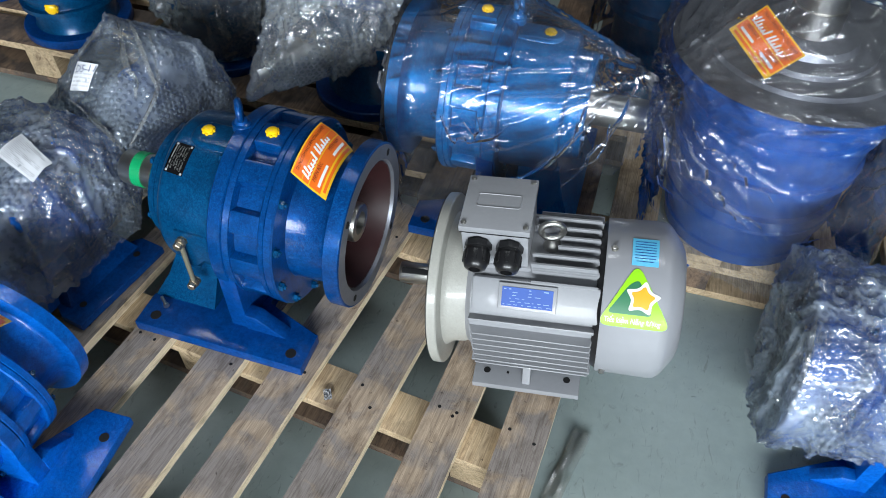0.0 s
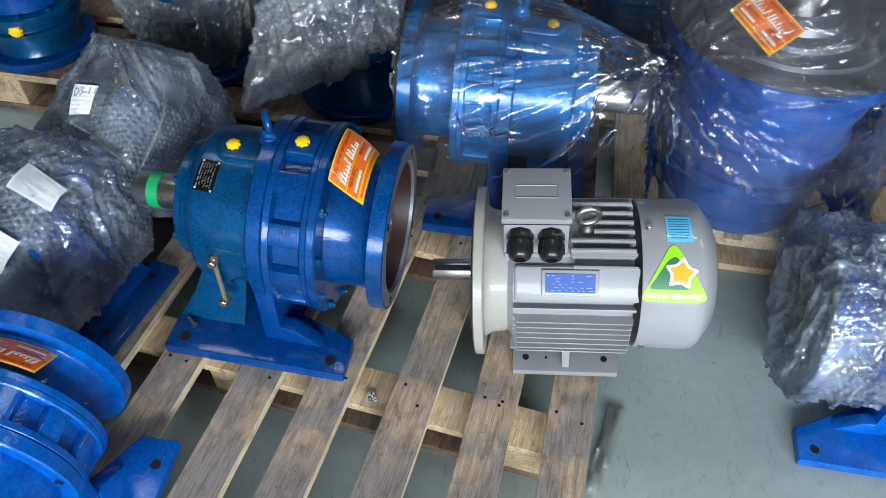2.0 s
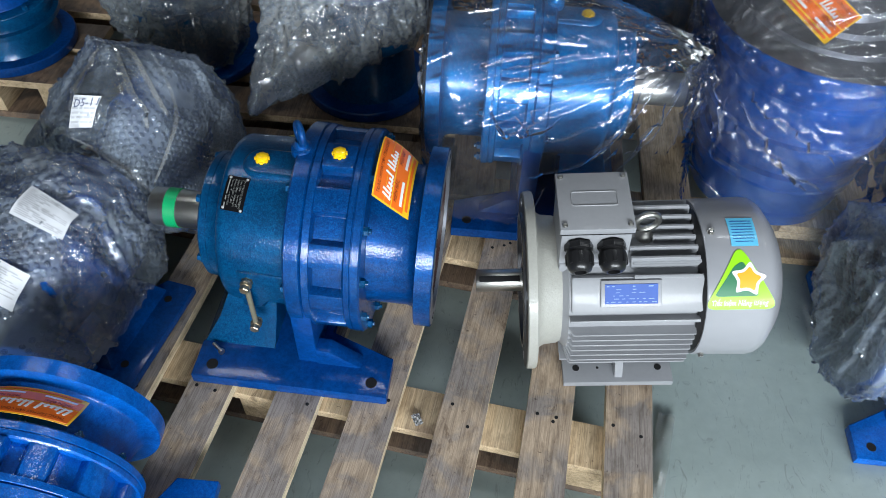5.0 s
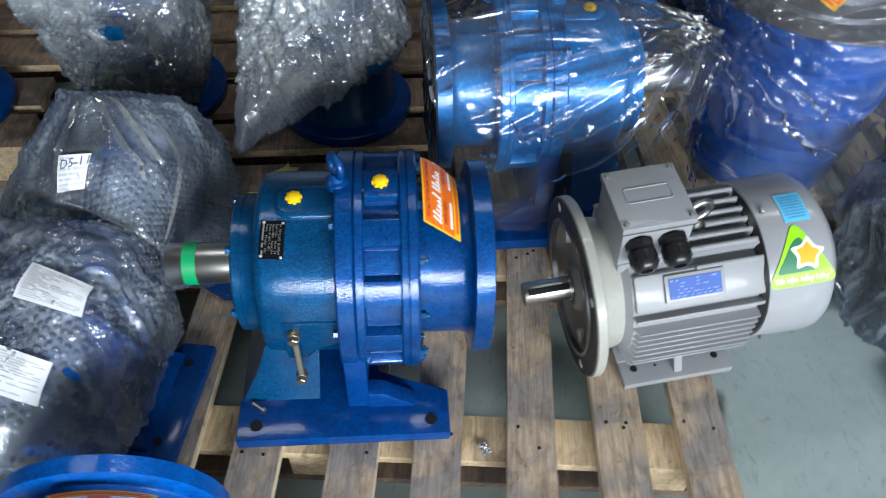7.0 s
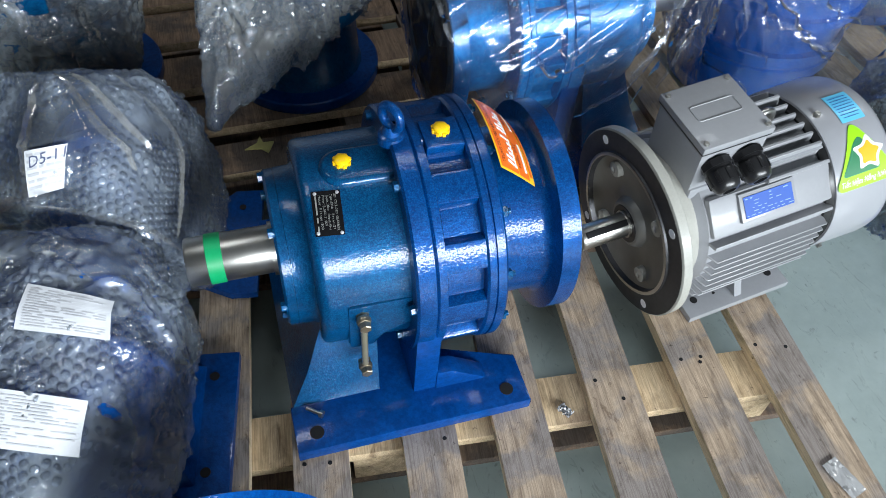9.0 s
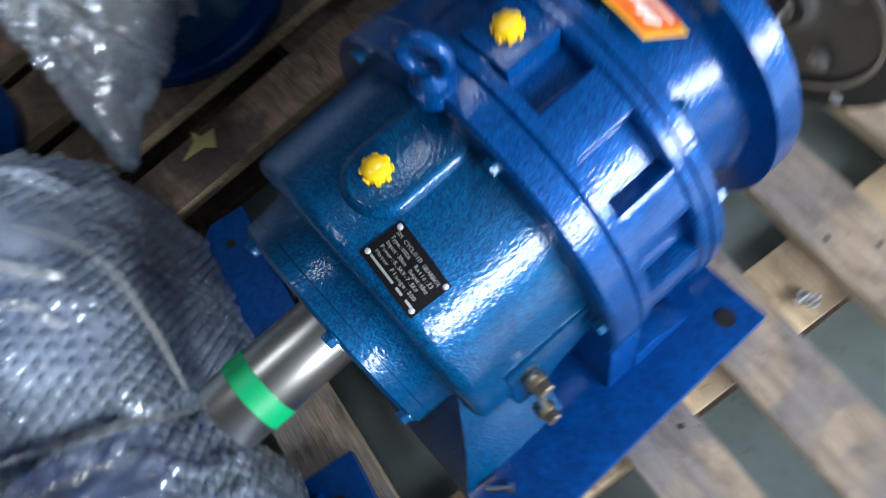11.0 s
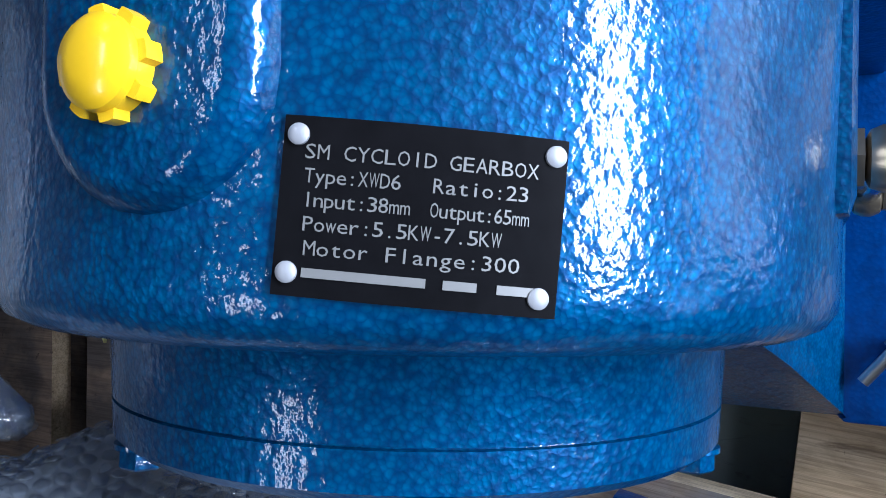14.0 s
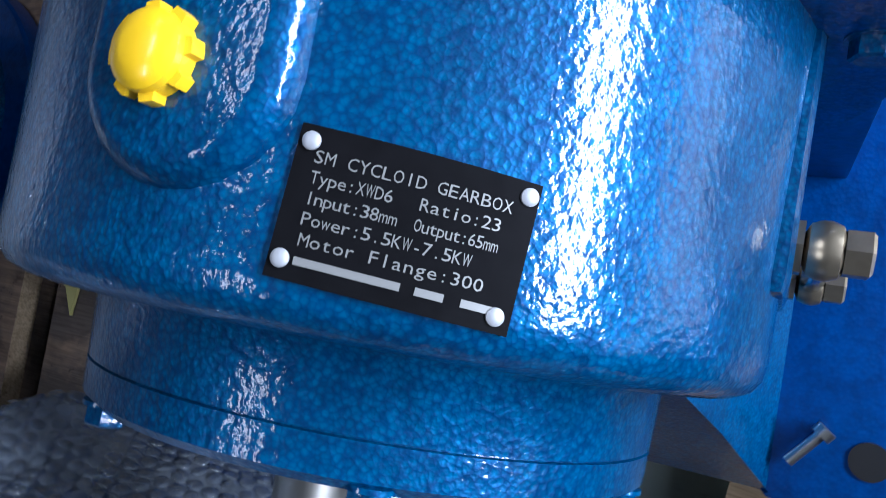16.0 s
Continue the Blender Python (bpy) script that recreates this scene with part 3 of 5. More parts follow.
def gearbox(name, m, label, group="", s=1.0, h=0.2, base=(0.1675, 0.215, 0.1375, 0.19), flange_r=0.15, shaft_r=0.0325, caps=True, gauge=True, flare=0.118, mat=None, foot_mat=None, tape=False, eye=True, rail=False, ring_mat=None):
    """A foot-mounted cycloid gearbox: shaft to -x, motor flange to +x, standing on z = 0."""
    mat = mat or BLUE
    ring_mat = ring_mat or mat
    foot_mat = foot_mat or BLUE_DEEP
    g = thing(name, m, label, "gearbox", group)
    up = Matrix.Translation((0, 0, h))
    bx, by, hx, hy = base

    def P(x, r):
        return (x * s, r * s)

    # foot plate in the plan of an H
    bm = bmesh.new()
    t = 0.024 * s
    plan = [(-bx, -by), (bx, -by), (bx, -by + 0.078 * s), (0.05 * s, -0.1 * s), (0.05 * s, 0.1 * s), (bx, by - 0.078 * s), (bx, by), (-bx, by), (-bx, by - 0.07 * s), (-0.11 * s, 0.1 * s), (-0.11 * s, -0.1 * s), (-bx, -by + 0.07 * s)]
    prism(bm, plan, 0, t, Matrix(), 0.003 * s)
    foot = part("foot_plate", bm, foot_mat, g)
    for sx in (-1, 1):
        for sy in (-1, 1):
            seat = pose(sx * hx, sy * hy, t, 0, -90, 0)
            part("bolt_hole", lathe(bmesh.new(), [(-0.02 * s, 0), (-0.02 * s, 0.0098 * s), (0.0008, 0.0098 * s), (0.0008, 0)], 28, seat), HOLE, foot)
    # pedestal under the body
    bm = bmesh.new()
    side = Matrix(((1, 0, 0, 0), (0, 0, 1, 0), (0, 1, 0, 0), (0, 0, 0, 1)))
    levels = []
    # it flares outward to the foot
    for x0, x1, yy, zz in ((-0.164, -0.04, 0.146, t - 0.002), (-0.135, -0.037, 0.122, t + 0.42 * (h - 0.06 * s - t)), (-0.11, -0.034, 0.1, h - 0.06 * s)):
        levels.append([bm.verts.new((px * s, py * s, zz)) for px, py in ((x0, -yy), (x1, -yy), (x1, yy), (x0, yy))])
    for lo, hi in zip(levels, levels[1:]):
        for k in range(4):
            bm.faces.new((lo[k], lo[(k + 1) % 4], hi[(k + 1) % 4], hi[k]))
    bm.faces.new(levels[0][::-1])
    bm.faces.new(levels[-1])
    bmesh.ops.bevel(bm, geom=[e for e in bm.edges if e.calc_face_angle(0) > 0.6], offset=0.004 * s, segments=2, affect="EDGES", profile=0.6)
    part("pedestal", bm, mat, g)
    # leg under the ring, with gussets running out over the feet
    bm = bmesh.new()
    leg = [(-0.162 * s, t - 0.002), (0.162 * s, t - 0.002), (0.165 * s, h), (-0.165 * s, h)]
    yz = Matrix(((0, 0, 1, 0), (1, 0, 0, 0), (0, 1, 0, 0), (0, 0, 0, 1)))
    prism(bm, leg, 0.006 * s, 0.04 * s, yz, 0.003 * s)
    part("ring_leg", bm, foot_mat, g)
    for sy in (-1, 1):
        bm = bmesh.new()
        gus = [(0.038 * s, t - 0.002), (0.118 * s, t - 0.002), (0.062 * s, t + 0.04 * s), (0.038 * s, t + 0.042 * s)]
        prism(bm, gus, sy * 0.151 * s - 0.014 * s, sy * 0.151 * s + 0.014 * s, side, 0.004 * s)
        part("gusset", bm, foot_mat, g)
    if rail:
        for sy in (-1, 1):
            sec = [(sy * 0.134, t - 0.002), (sy * 0.118, t + 0.036), (sy * 0.06, t + 0.05), (sy * 0.06, t - 0.002)]
            bm = prism(bmesh.new(), sec if sy < 0 else sec[::-1], -bx + 0.02, bx - 0.02, yz)
            for v in bm.verts:
                # sloping ends
                if v.co.z > t + 0.01:
                    v.co.x *= 0.8
            bmesh.ops.bevel(bm, geom=bm.edges[:], offset=0.004, segments=2, affect="EDGES", profile=0.6)
            part("foot_rail", bm, foot_mat, g)
    # turned body
    bm = bmesh.new()
    prof = [P(-0.1, 0.04), P(-0.1085, 0.095), P(-0.1105, 0.124), P(-0.1100, 0.1305), P(-0.1075, 0.1355), P(-0.1035, 0.1382), P(-0.098, 0.1392), P(-0.07, 0.1395), P(0.01, 0.1415), P(0.01, 0.1)]
    lathe(bm, prof, 96, up)
    body = part("gear_case", bm, mat, g)
    # end cover on the shaft side
    bm = bmesh.new()
    lathe(bm, [P(-0.108, 0.112), P(-0.114, 0.1072), P(-0.1345, 0.106), P(-0.1348, 0.1046), P(-0.1352, 0.1046), P(-0.1355, 0.106), P(-0.146, 0.1055), P(-0.149, 0.102), P(-0.148, 0.042), P(-0.142, 0.04), P(-0.142, 0.0)], 96, up)
    cover = part("end_cover", bm, mat, g)
    for k in range(6):
        bm = hexbolt(bmesh.new(), up @ Matrix.Rotation(radians(30 + 60 * k), 4, "X") @ pose(-0.147 * s, 0, 0.098 * s, 0, 180, 0), 0.0068 * s, 0.008 * s)
        part("cover_bolt", bm, BLUE, cover, "bright blue painted hexagon bolt")
    # shaft
    bm = bmesh.new()
    r = shaft_r
    lathe(bm, [(-0.14 * s, r * 1.12), (-0.154 * s, r * 1.12), (-0.154 * s, r), (-0.259 * s, r), (-0.262 * s, r * 0.93), (-0.262 * s, 0)], 64, up)
    shaft = part("output_shaft", bm, STEEL, g, "bright machined steel output shaft")
    if tape:
        bm = lathe(bmesh.new(), [(-0.236 * s, r * 1.0), (-0.2355 * s, r + 0.0012), (-0.216 * s, r + 0.0012), (-0.2155 * s, r)], 64, up)
        part("tape", bm, TAPE, shaft, "band of green tape")
    # raised pads on the case
    pad = bmesh.new()
    w = 0.0225 * s
    pts = [(0.012 * s, -w), (0.012 * s, w), (-0.0535 * s, w)] + [(-0.0535 * s - w * math.sin(a), w * math.cos(a)) for a in [math.pi * k / 12 for k in range(1, 12)]] + [(-0.0535 * s, -w)]
    seat, rows = round_at(-4.2, 0, 0.1448 * s, h), []
    for grow, z in ((0.0085, -0.012), (0.0075, -0.0075), (0.006, -0.004), (0.0038, -0.0017), (0.0015, -0.0004), (0.0, 0.0)):
        ring_pts = []
        for x, y in pts:
            far = Vector((min(0.0, x + 0.0535 * s), y, 0))
            far = far.normalized() if far.length > 1e-6 else far
            ring_pts.append(pad.verts.new(seat @ Vector((x + far.x * grow * s, y + far.y * grow * s, z * s))))
        rows.append(ring_pts)
    for a, b in zip(rows, rows[1:]):
        for k in range(len(a)):
            pad.faces.new((a[k], a[(k + 1) % len(a)], b[(k + 1) % len(a)], b[k]))
    pad.faces.new(rows[-1])
    part("vent_pad", pad, mat, body)
    if gauge:
        bm = bmesh.new()
        ell = [(-0.078, -0.062), (-0.042, -0.062), (-0.038, -0.03), (0.012, -0.028), (0.012, 0.028), (-0.078, 0.028)]
        prism(bm, [(x * s, h + z * s) for x, z in ell], -0.142 * s, -0.06 * s, side, 0.007 * s)
        part("gauge_pad", bm, mat, body)
        gp = new("oil_gauge")
        gp.parent = g
        gp["label"] = "tarnished brass oil gauge with a clear tube"
        gx = -0.06 * s
        for zz in (h + 0.01 * s, h - 0.096 * s):
            bm = bmesh.new()
            out = pose(gx, -0.141 * s, zz, 0, 0, -90)
            lathe(bm, [(0, 0.0092 * s), (0.003 * s, 0.0092 * s), (0.003 * s, 0)], 6, out)
            lathe(bm, [(0.003 * s, 0.005 * s), (0.0045 * s, 0.0082 * s), (0.0075 * s, 0.0094 * s), (0.0105 * s, 0.0094 * s), (0.0135 * s, 0.0082 * s), (0.015 * s, 0.005 * s)], 24, out)
            lathe(bm, [(0.0145 * s, 0.0078 * s), (0.0215 * s, 0.0078 * s), (0.0225 * s, 0.0066 * s), (0.0225 * s, 0)], 6, out)
            part("gauge_fitting", bm, BRASS, gp)
        part("gauge_tube", tube(bmesh.new(), [(gx, -0.15 * s, h + 0.01 * s), (gx, -0.15 * s, h - 0.096 * s)], 0.0048 * s), SMOKE, gp)
    # rings and the ribbed barrel
    bm = bmesh.new()
    lathe(bm, [P(0.004, 0.13), P(0.004, 0.167), P(0.007, 0.17), P(0.0285, 0.17), P(0.0295, 0.1685), P(0.0305, 0.1665), P(0.0315, 0.1685), P(0.033, 0.1695), P(0.043, 0.1685), P(0.046, 0.16), P(0.046, 0.13)], 128, up)
    part("case_ring", bm, ring_mat, g)
    bm = bmesh.new()
    lathe(bm, [P(0.044, 0.1525), P(0.096, 0.1525)], 128, up)
    barrel = part("pin_housing", bm, ring_mat, g)
    for k in range(12):
        bm = bmesh.new()
        th = -58 - 30 * k
        n = 4
        outer = [(0.1665 * s * math.sin(radians(th + 6.5 * (2 * j / n - 1))), 0.1665 * s * math.cos(radians(th + 6.5 * (2 * j / n - 1)))) for j in range(n + 1)]
        inner = [(0.150 * s * math.sin(radians(th + 9 * (1 - 2 * j / n))), 0.150 * s * math.cos(radians(th + 9 * (1 - 2 * j / n)))) for j in range(n + 1)]
        prism(bm, outer + inner, 0.042 * s, 0.098 * s, up @ yz, 0.0025 * s)
        part("rib", bm, ring_mat, barrel)
    bm = bmesh.new()
    lathe(bm, [P(0.094, 0.13), P(0.094, 0.166), P(0.097, 0.169), P(0.1045, 0.1695), P(0.1055, 0.1675), P(0.1065, 0.1675), P(0.1075, 0.17), P(0.118, 0.17), P(0.121, 0.167), P(0.121, 0.1)], 128, up)
    ring = part("joint_ring", bm, ring_mat, g)
    for k in range(12):
        bm = hexbolt(bmesh.new(), up @ Matrix.Rotation(radians(12 + 30 * k), 4, "X") @ pose(0.12 * s, 0, 0.157 * s), 0.0075 * s, 0.009 * s, 0.004 * s)
        part("ring_bolt", bm, BLUE, ring, "bright blue painted bolt and nut")
    for k in range(6):
        bm = hexbolt(bmesh.new(), up @ Matrix.Rotation(radians(23 + 60 * k), 4, "X") @ pose(0.005 * s, 0, 0.156 * s, 0, 180, 0), 0.0068 * s, 0.008 * s)
        part("ring_bolt", bm, BLUE, ring, "bright blue painted bolt and nut")
    # input case and motor flange
    fr = flange_r
    bm = bmesh.new()
    lathe(bm, [P(0.118, 0.1215), P(0.126, 0.118), P(0.185, flare), (0.194 * s, (flare + 0.003) * s), (0.199 * s, (flare + 0.009) * s), (0.2 * s, fr * 0.98), (0.201 * s, fr), (0.2265 * s, fr), (0.228 * s, fr * 0.985), (0.228 * s, fr * 0.8)], 128, up)
    case = part("motor_flange", bm, ring_mat, g)
    bm = lathe(bmesh.new(), [(0.2282 * s, fr * 0.975), (0.2286 * s, fr * 0.8), (0.222 * s, fr * 0.785), (0.222 * s, fr * 0.765)], 96, up)
    part("flange_face", bm, FACE, case, "bare machined grey flange face")
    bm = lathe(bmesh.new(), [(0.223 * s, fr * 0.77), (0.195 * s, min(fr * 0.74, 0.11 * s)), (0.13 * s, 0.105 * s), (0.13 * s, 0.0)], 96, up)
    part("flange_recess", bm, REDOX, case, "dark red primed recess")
    bm = lathe(bmesh.new(), [(0.131 * s, 0.038 * s), (0.205 * s, 0.036 * s), (0.208 * s, 0.034 * s), (0.208 * s, 0.0215 * s), (0.15 * s, 0.021 * s), (0.15 * s, 0)], 48, up)
    part("input_bore", bm, STEEL, case, "bare steel input bore")
    for k in range(4):
        bm = lathe(bmesh.new(), [(0.2275 * s, 0), (0.2275 * s, 0.0065 * s), (0.2291 * s, 0.0065 * s), (0.2291 * s, 0)], 20, up @ Matrix.Rotation(radians(45 + 90 * k), 4, "X") @ pose(0, 0, fr * 0.885))
        part("flange_hole", bm, HOLE, case)
    if eye:
        bm = bmesh.new()
        seat = up @ pose(0.009 * s, 0.0, 0.162 * s)
        lathe(bm, [(0, 0.017 * s), (0.011 * s, 0.016 * s), (0.013 * s, 0.012 * s), (0.024 * s, 0.008 * s)], 24, seat @ Matrix.Rotation(radians(-90), 4, "Y"))
        torus(bm, seat @ pose(0, 0, 0.036 * s, 90, 0, -60), 0.0155 * s, 0.0058 * s)
        part("lifting_eye", bm, ring_mat, g)
    if caps:
        star_cap(g, round_at(-3.0, -0.0535 * s, 0.1428 * s, h), s)
        bm = prism(bmesh.new(), [(-0.024 * s, -0.024 * s), (0.024 * s, -0.024 * s), (0.024 * s, 0.024 * s), (-0.024 * s, 0.024 * s)], -0.03 * s, 0, round_at(-2.5, 0.07 * s, 0.171 * s, h), 0.003 * s)
        part("filler_pad", bm, ring_mat, barrel)
        star_cap(g, round_at(-2.5, 0.069 * s, 0.1712 * s, h), s)
    return g


WOOD_EDGE = wood_material("pale_sawn_edge", (0.85, 0.72, 0.52), (0.72, 0.58, 0.38), (0.6, 0.48, 0.33), 0.7)
FOIL = plain("shiny_grey_film", (0.5, 0.5, 0.5), 0.18, 0.2, 0.2, 60, 0.3, 0.5)
SMOKE = plain("yellowed_clear_tube", (0.16, 0.15, 0.11), 0.15, 0, 0.1, 60, 0.0, 0.5)
FACE = plain("machined_grey_face", (0.2, 0.21, 0.24), 0.38, 0.5, 0.15, 100, 0.03)

GEAR_AT = pose(-0.6735, 0.94, 0.1215, 0, 1.3, 0)
main = gearbox("gearbox", GEAR_AT, "glossy blue hammered-enamel cycloid gearbox on a slatted wooden pallet", "blue gearboxes", tape=True, ring_mat=BLUE_RING)


def name_plate():
    r = 0.1397
    at = round_at(-28.0, -0.0824, r, 0.2)
    turn = -4.0
    pl = sheet("name_plate", 0.0345, 0.0548, at, PLATE, main, r, 4, 16, 0.0008, turn=turn, label="black rating plate with silver lettering")
    slope = math.tan(radians(-turn))

    def line(words, row, start, width):
        # evenly spaced characters, running down the side of the case with their tops to the flange
        pitch, bm = width / len(words), bmesh.new()
        for k, ch in enumerate(words):
            if ch == " ":
                continue
            me = text_mesh(ch, 0.0041, "CENTER")
            xs = [q.co.x for q in me.vertices]
            fit_w = min(1.25, 0.9 * pitch / max(max(xs) - min(xs), 1e-6)) if ch not in ".,:-I1" else 1.0
            me.transform(Matrix.Translation(((k + 0.5) * pitch, 0, 0)) @ Matrix.Diagonal((fit_w, 1, 1, 1)) @ Matrix.Translation((-(max(xs) + min(xs)) / 2, 0, 0)))
            bm.from_mesh(me)
            bpy.data.meshes.remove(me)
        me = bpy.data.meshes.new("lettering")
        bm.to_mesh(me)
        bm.free()
        y = 0.0274 - start
        me.transform(Matrix.Translation((0.0104 - row * 0.0046 + y * slope, y, 0.001)) @ Matrix.Rotation(radians(turn - 90), 4, "Z"))
        lay(me, at, r)
        me.materials.append(PRINT)
        new("lettering", me).parent = pl

    for words, row, start, width in (("SM CYCLOID", 0, 0.0051, 0.0254), ("GEARBOX", 0, 0.0326, 0.0174), ("Type:XWD6", 1, 0.0052, 0.0186), ("Ratio:23", 1, 0.0296, 0.0185), ("Input:38mm", 2, 0.005, 0.0206), ("Output:65mm", 2, 0.0291, 0.0191),
                                     ("Power:5.5KW-7.5KW", 3, 0.005, 0.038), ("Motor Flange:300", 4, 0.0052, 0.0414)):
        line(words, row, start, width)
    # the maker's name as plain bars
    for a, c in ((0.005, 0.0286), (0.0318, 0.0382), (0.042, 0.0492)):
        y = 0.0274 - (a + c) / 2
        sheet("print_bar", 0.0018, c - a, at, PRINT, pl, r, 2, 6, 0.0003, (0.0104 - 5 * 0.0046 + y * slope, y), turn, lift=0.0008)
    for x, th in ((0.0163, 9.6), (-0.0117, 10.4), (0.0129, -10.6), (-0.0162, -9.3)):
        a = radians(th)
        y = r * a
        bm = lathe(bmesh.new(), [(0, 0.00215), (0.0007, 0.0021), (0.0012, 0.0014), (0.0013, 0)], 20, at @ Matrix.Translation((x * 0.94, r * math.sin(a), r * (math.cos(a) - 1))) @ Matrix.Rotation(-a, 4, "X") @ pose(0, 0, 0.0007, 0, -90, 0))
        part("rivet", bm, RIVET, pl, "bright aluminium rivet")


name_plate()


def maker_card(at, label, mapper=None, w=0.125, h=0.076):
    """Orange card: red and white print; the maker's name and the telephone numbers are plain bars."""
    card = thing("maker_card", at, label, "card", "orange cards")
    k = w / 0.125

    def put(name, mat, x, y, ww, hh, z):
        return sheet(name, ww * k, hh * k, None, mat, card, None, max(2, int(ww / 0.008)), max(1, int(hh / 0.008)), 0.0004, (x * k, y * k), mapper=mapper, lift=z)

    put("card_body", GOLD, 0, 0, 0.125, 0.076, 0)
    put("card_field", ORANGE, 0, 0.0245, 0.119, 0.021, 0.0006)
    put("card_field", ORANGE, 0, 0.0065, 0.119, 0.013, 0.0006)
    put("card_field", ORANGE, 0, -0.0135, 0.119, 0.023, 0.0006)
    # the maker's name as slanted plain bars
    for x, ups in ((-0.052, (1.0, 1.0, 0.62, 0.5, 0.5, 1.0)), (-0.004, (1.0, 1.0, 0.5, 0.85, 0.5, 0.5))):
        for q, tall in enumerate(ups):
            hh = 0.018 * tall
            sheet("maker_bar", 0.0036 * k, hh * k, None, WHITE, card, None, 1, 3, 0.0004, ((x + 0.0072 * q + hh * 0.14) * k, (0.0015 + hh / 2) * k), -16, mapper=mapper, lift=0.0012)
        put("maker_bar", WHITE, x + 0.019, 0.0042, 0.04, 0.0026, 0.0012)

    def words(t, x, y, width, size=0.009, mat=INK):
        lettering(t, size * k, None, mat, card, None, width * k, "CENTER", 0, (x * k, y * k), mapper, 0, 0.0014)

    words("TRUNG TÂM MÁY BƠM CÔNG NGHIỆP", 0, 0.0275, 0.105)
    words("MIỀN BẮC", -0.032, -0.0075, 0.034)
    words("MIỀN NAM", 0.032, -0.0075, 0.034)
    put("number_bar", WHITE, -0.032, -0.0185, 0.04, 0.005, 0.0012)
    put("number_bar", WHITE, 0.032, -0.0185, 0.04, 0.005, 0.0012)
    put("print_bar", ORANGE, 0, -0.031, 0.108, 0.005, 0.0012)
    return card


def cone_map(middle, x0=0.1275, x1=0.181, r0=0.1735, r1=0.1275, wide=41):
    """A card laid over the joint ring and sinking towards the flange."""
    def f(x, y, z):
        v = 0.5 - y / 0.076
        th = radians(middle + x / 0.125 * (wide + 15 * v))
        sag = 0.004 * math.sin(math.pi * v)
        r = r0 + (r1 - r0) * v + sag + z * 0.8
        return Vector((x0 + (x1 - x0) * v + z * 0.6, r * math.sin(th), 0.2 + r * math.cos(th)))
    return f


def card_frame(a, b, d):
    """A frame at the middle of a card, from three corners: top left, top right, bottom left."""
    a, b, d = Vector(a), Vector(b), Vector(d)
    x = (b - a).normalized()
    n = x.cross(a - d).normalized()
    y = n.cross(x)
    m = Matrix((x, y, n)).transposed().to_4x4()
    m.translation = (b + d) / 2
    return m


maker_card(GEAR_AT, "orange printed card lying over the gearbox joint ring", cone_map(-3.5))
# ---- motor ----


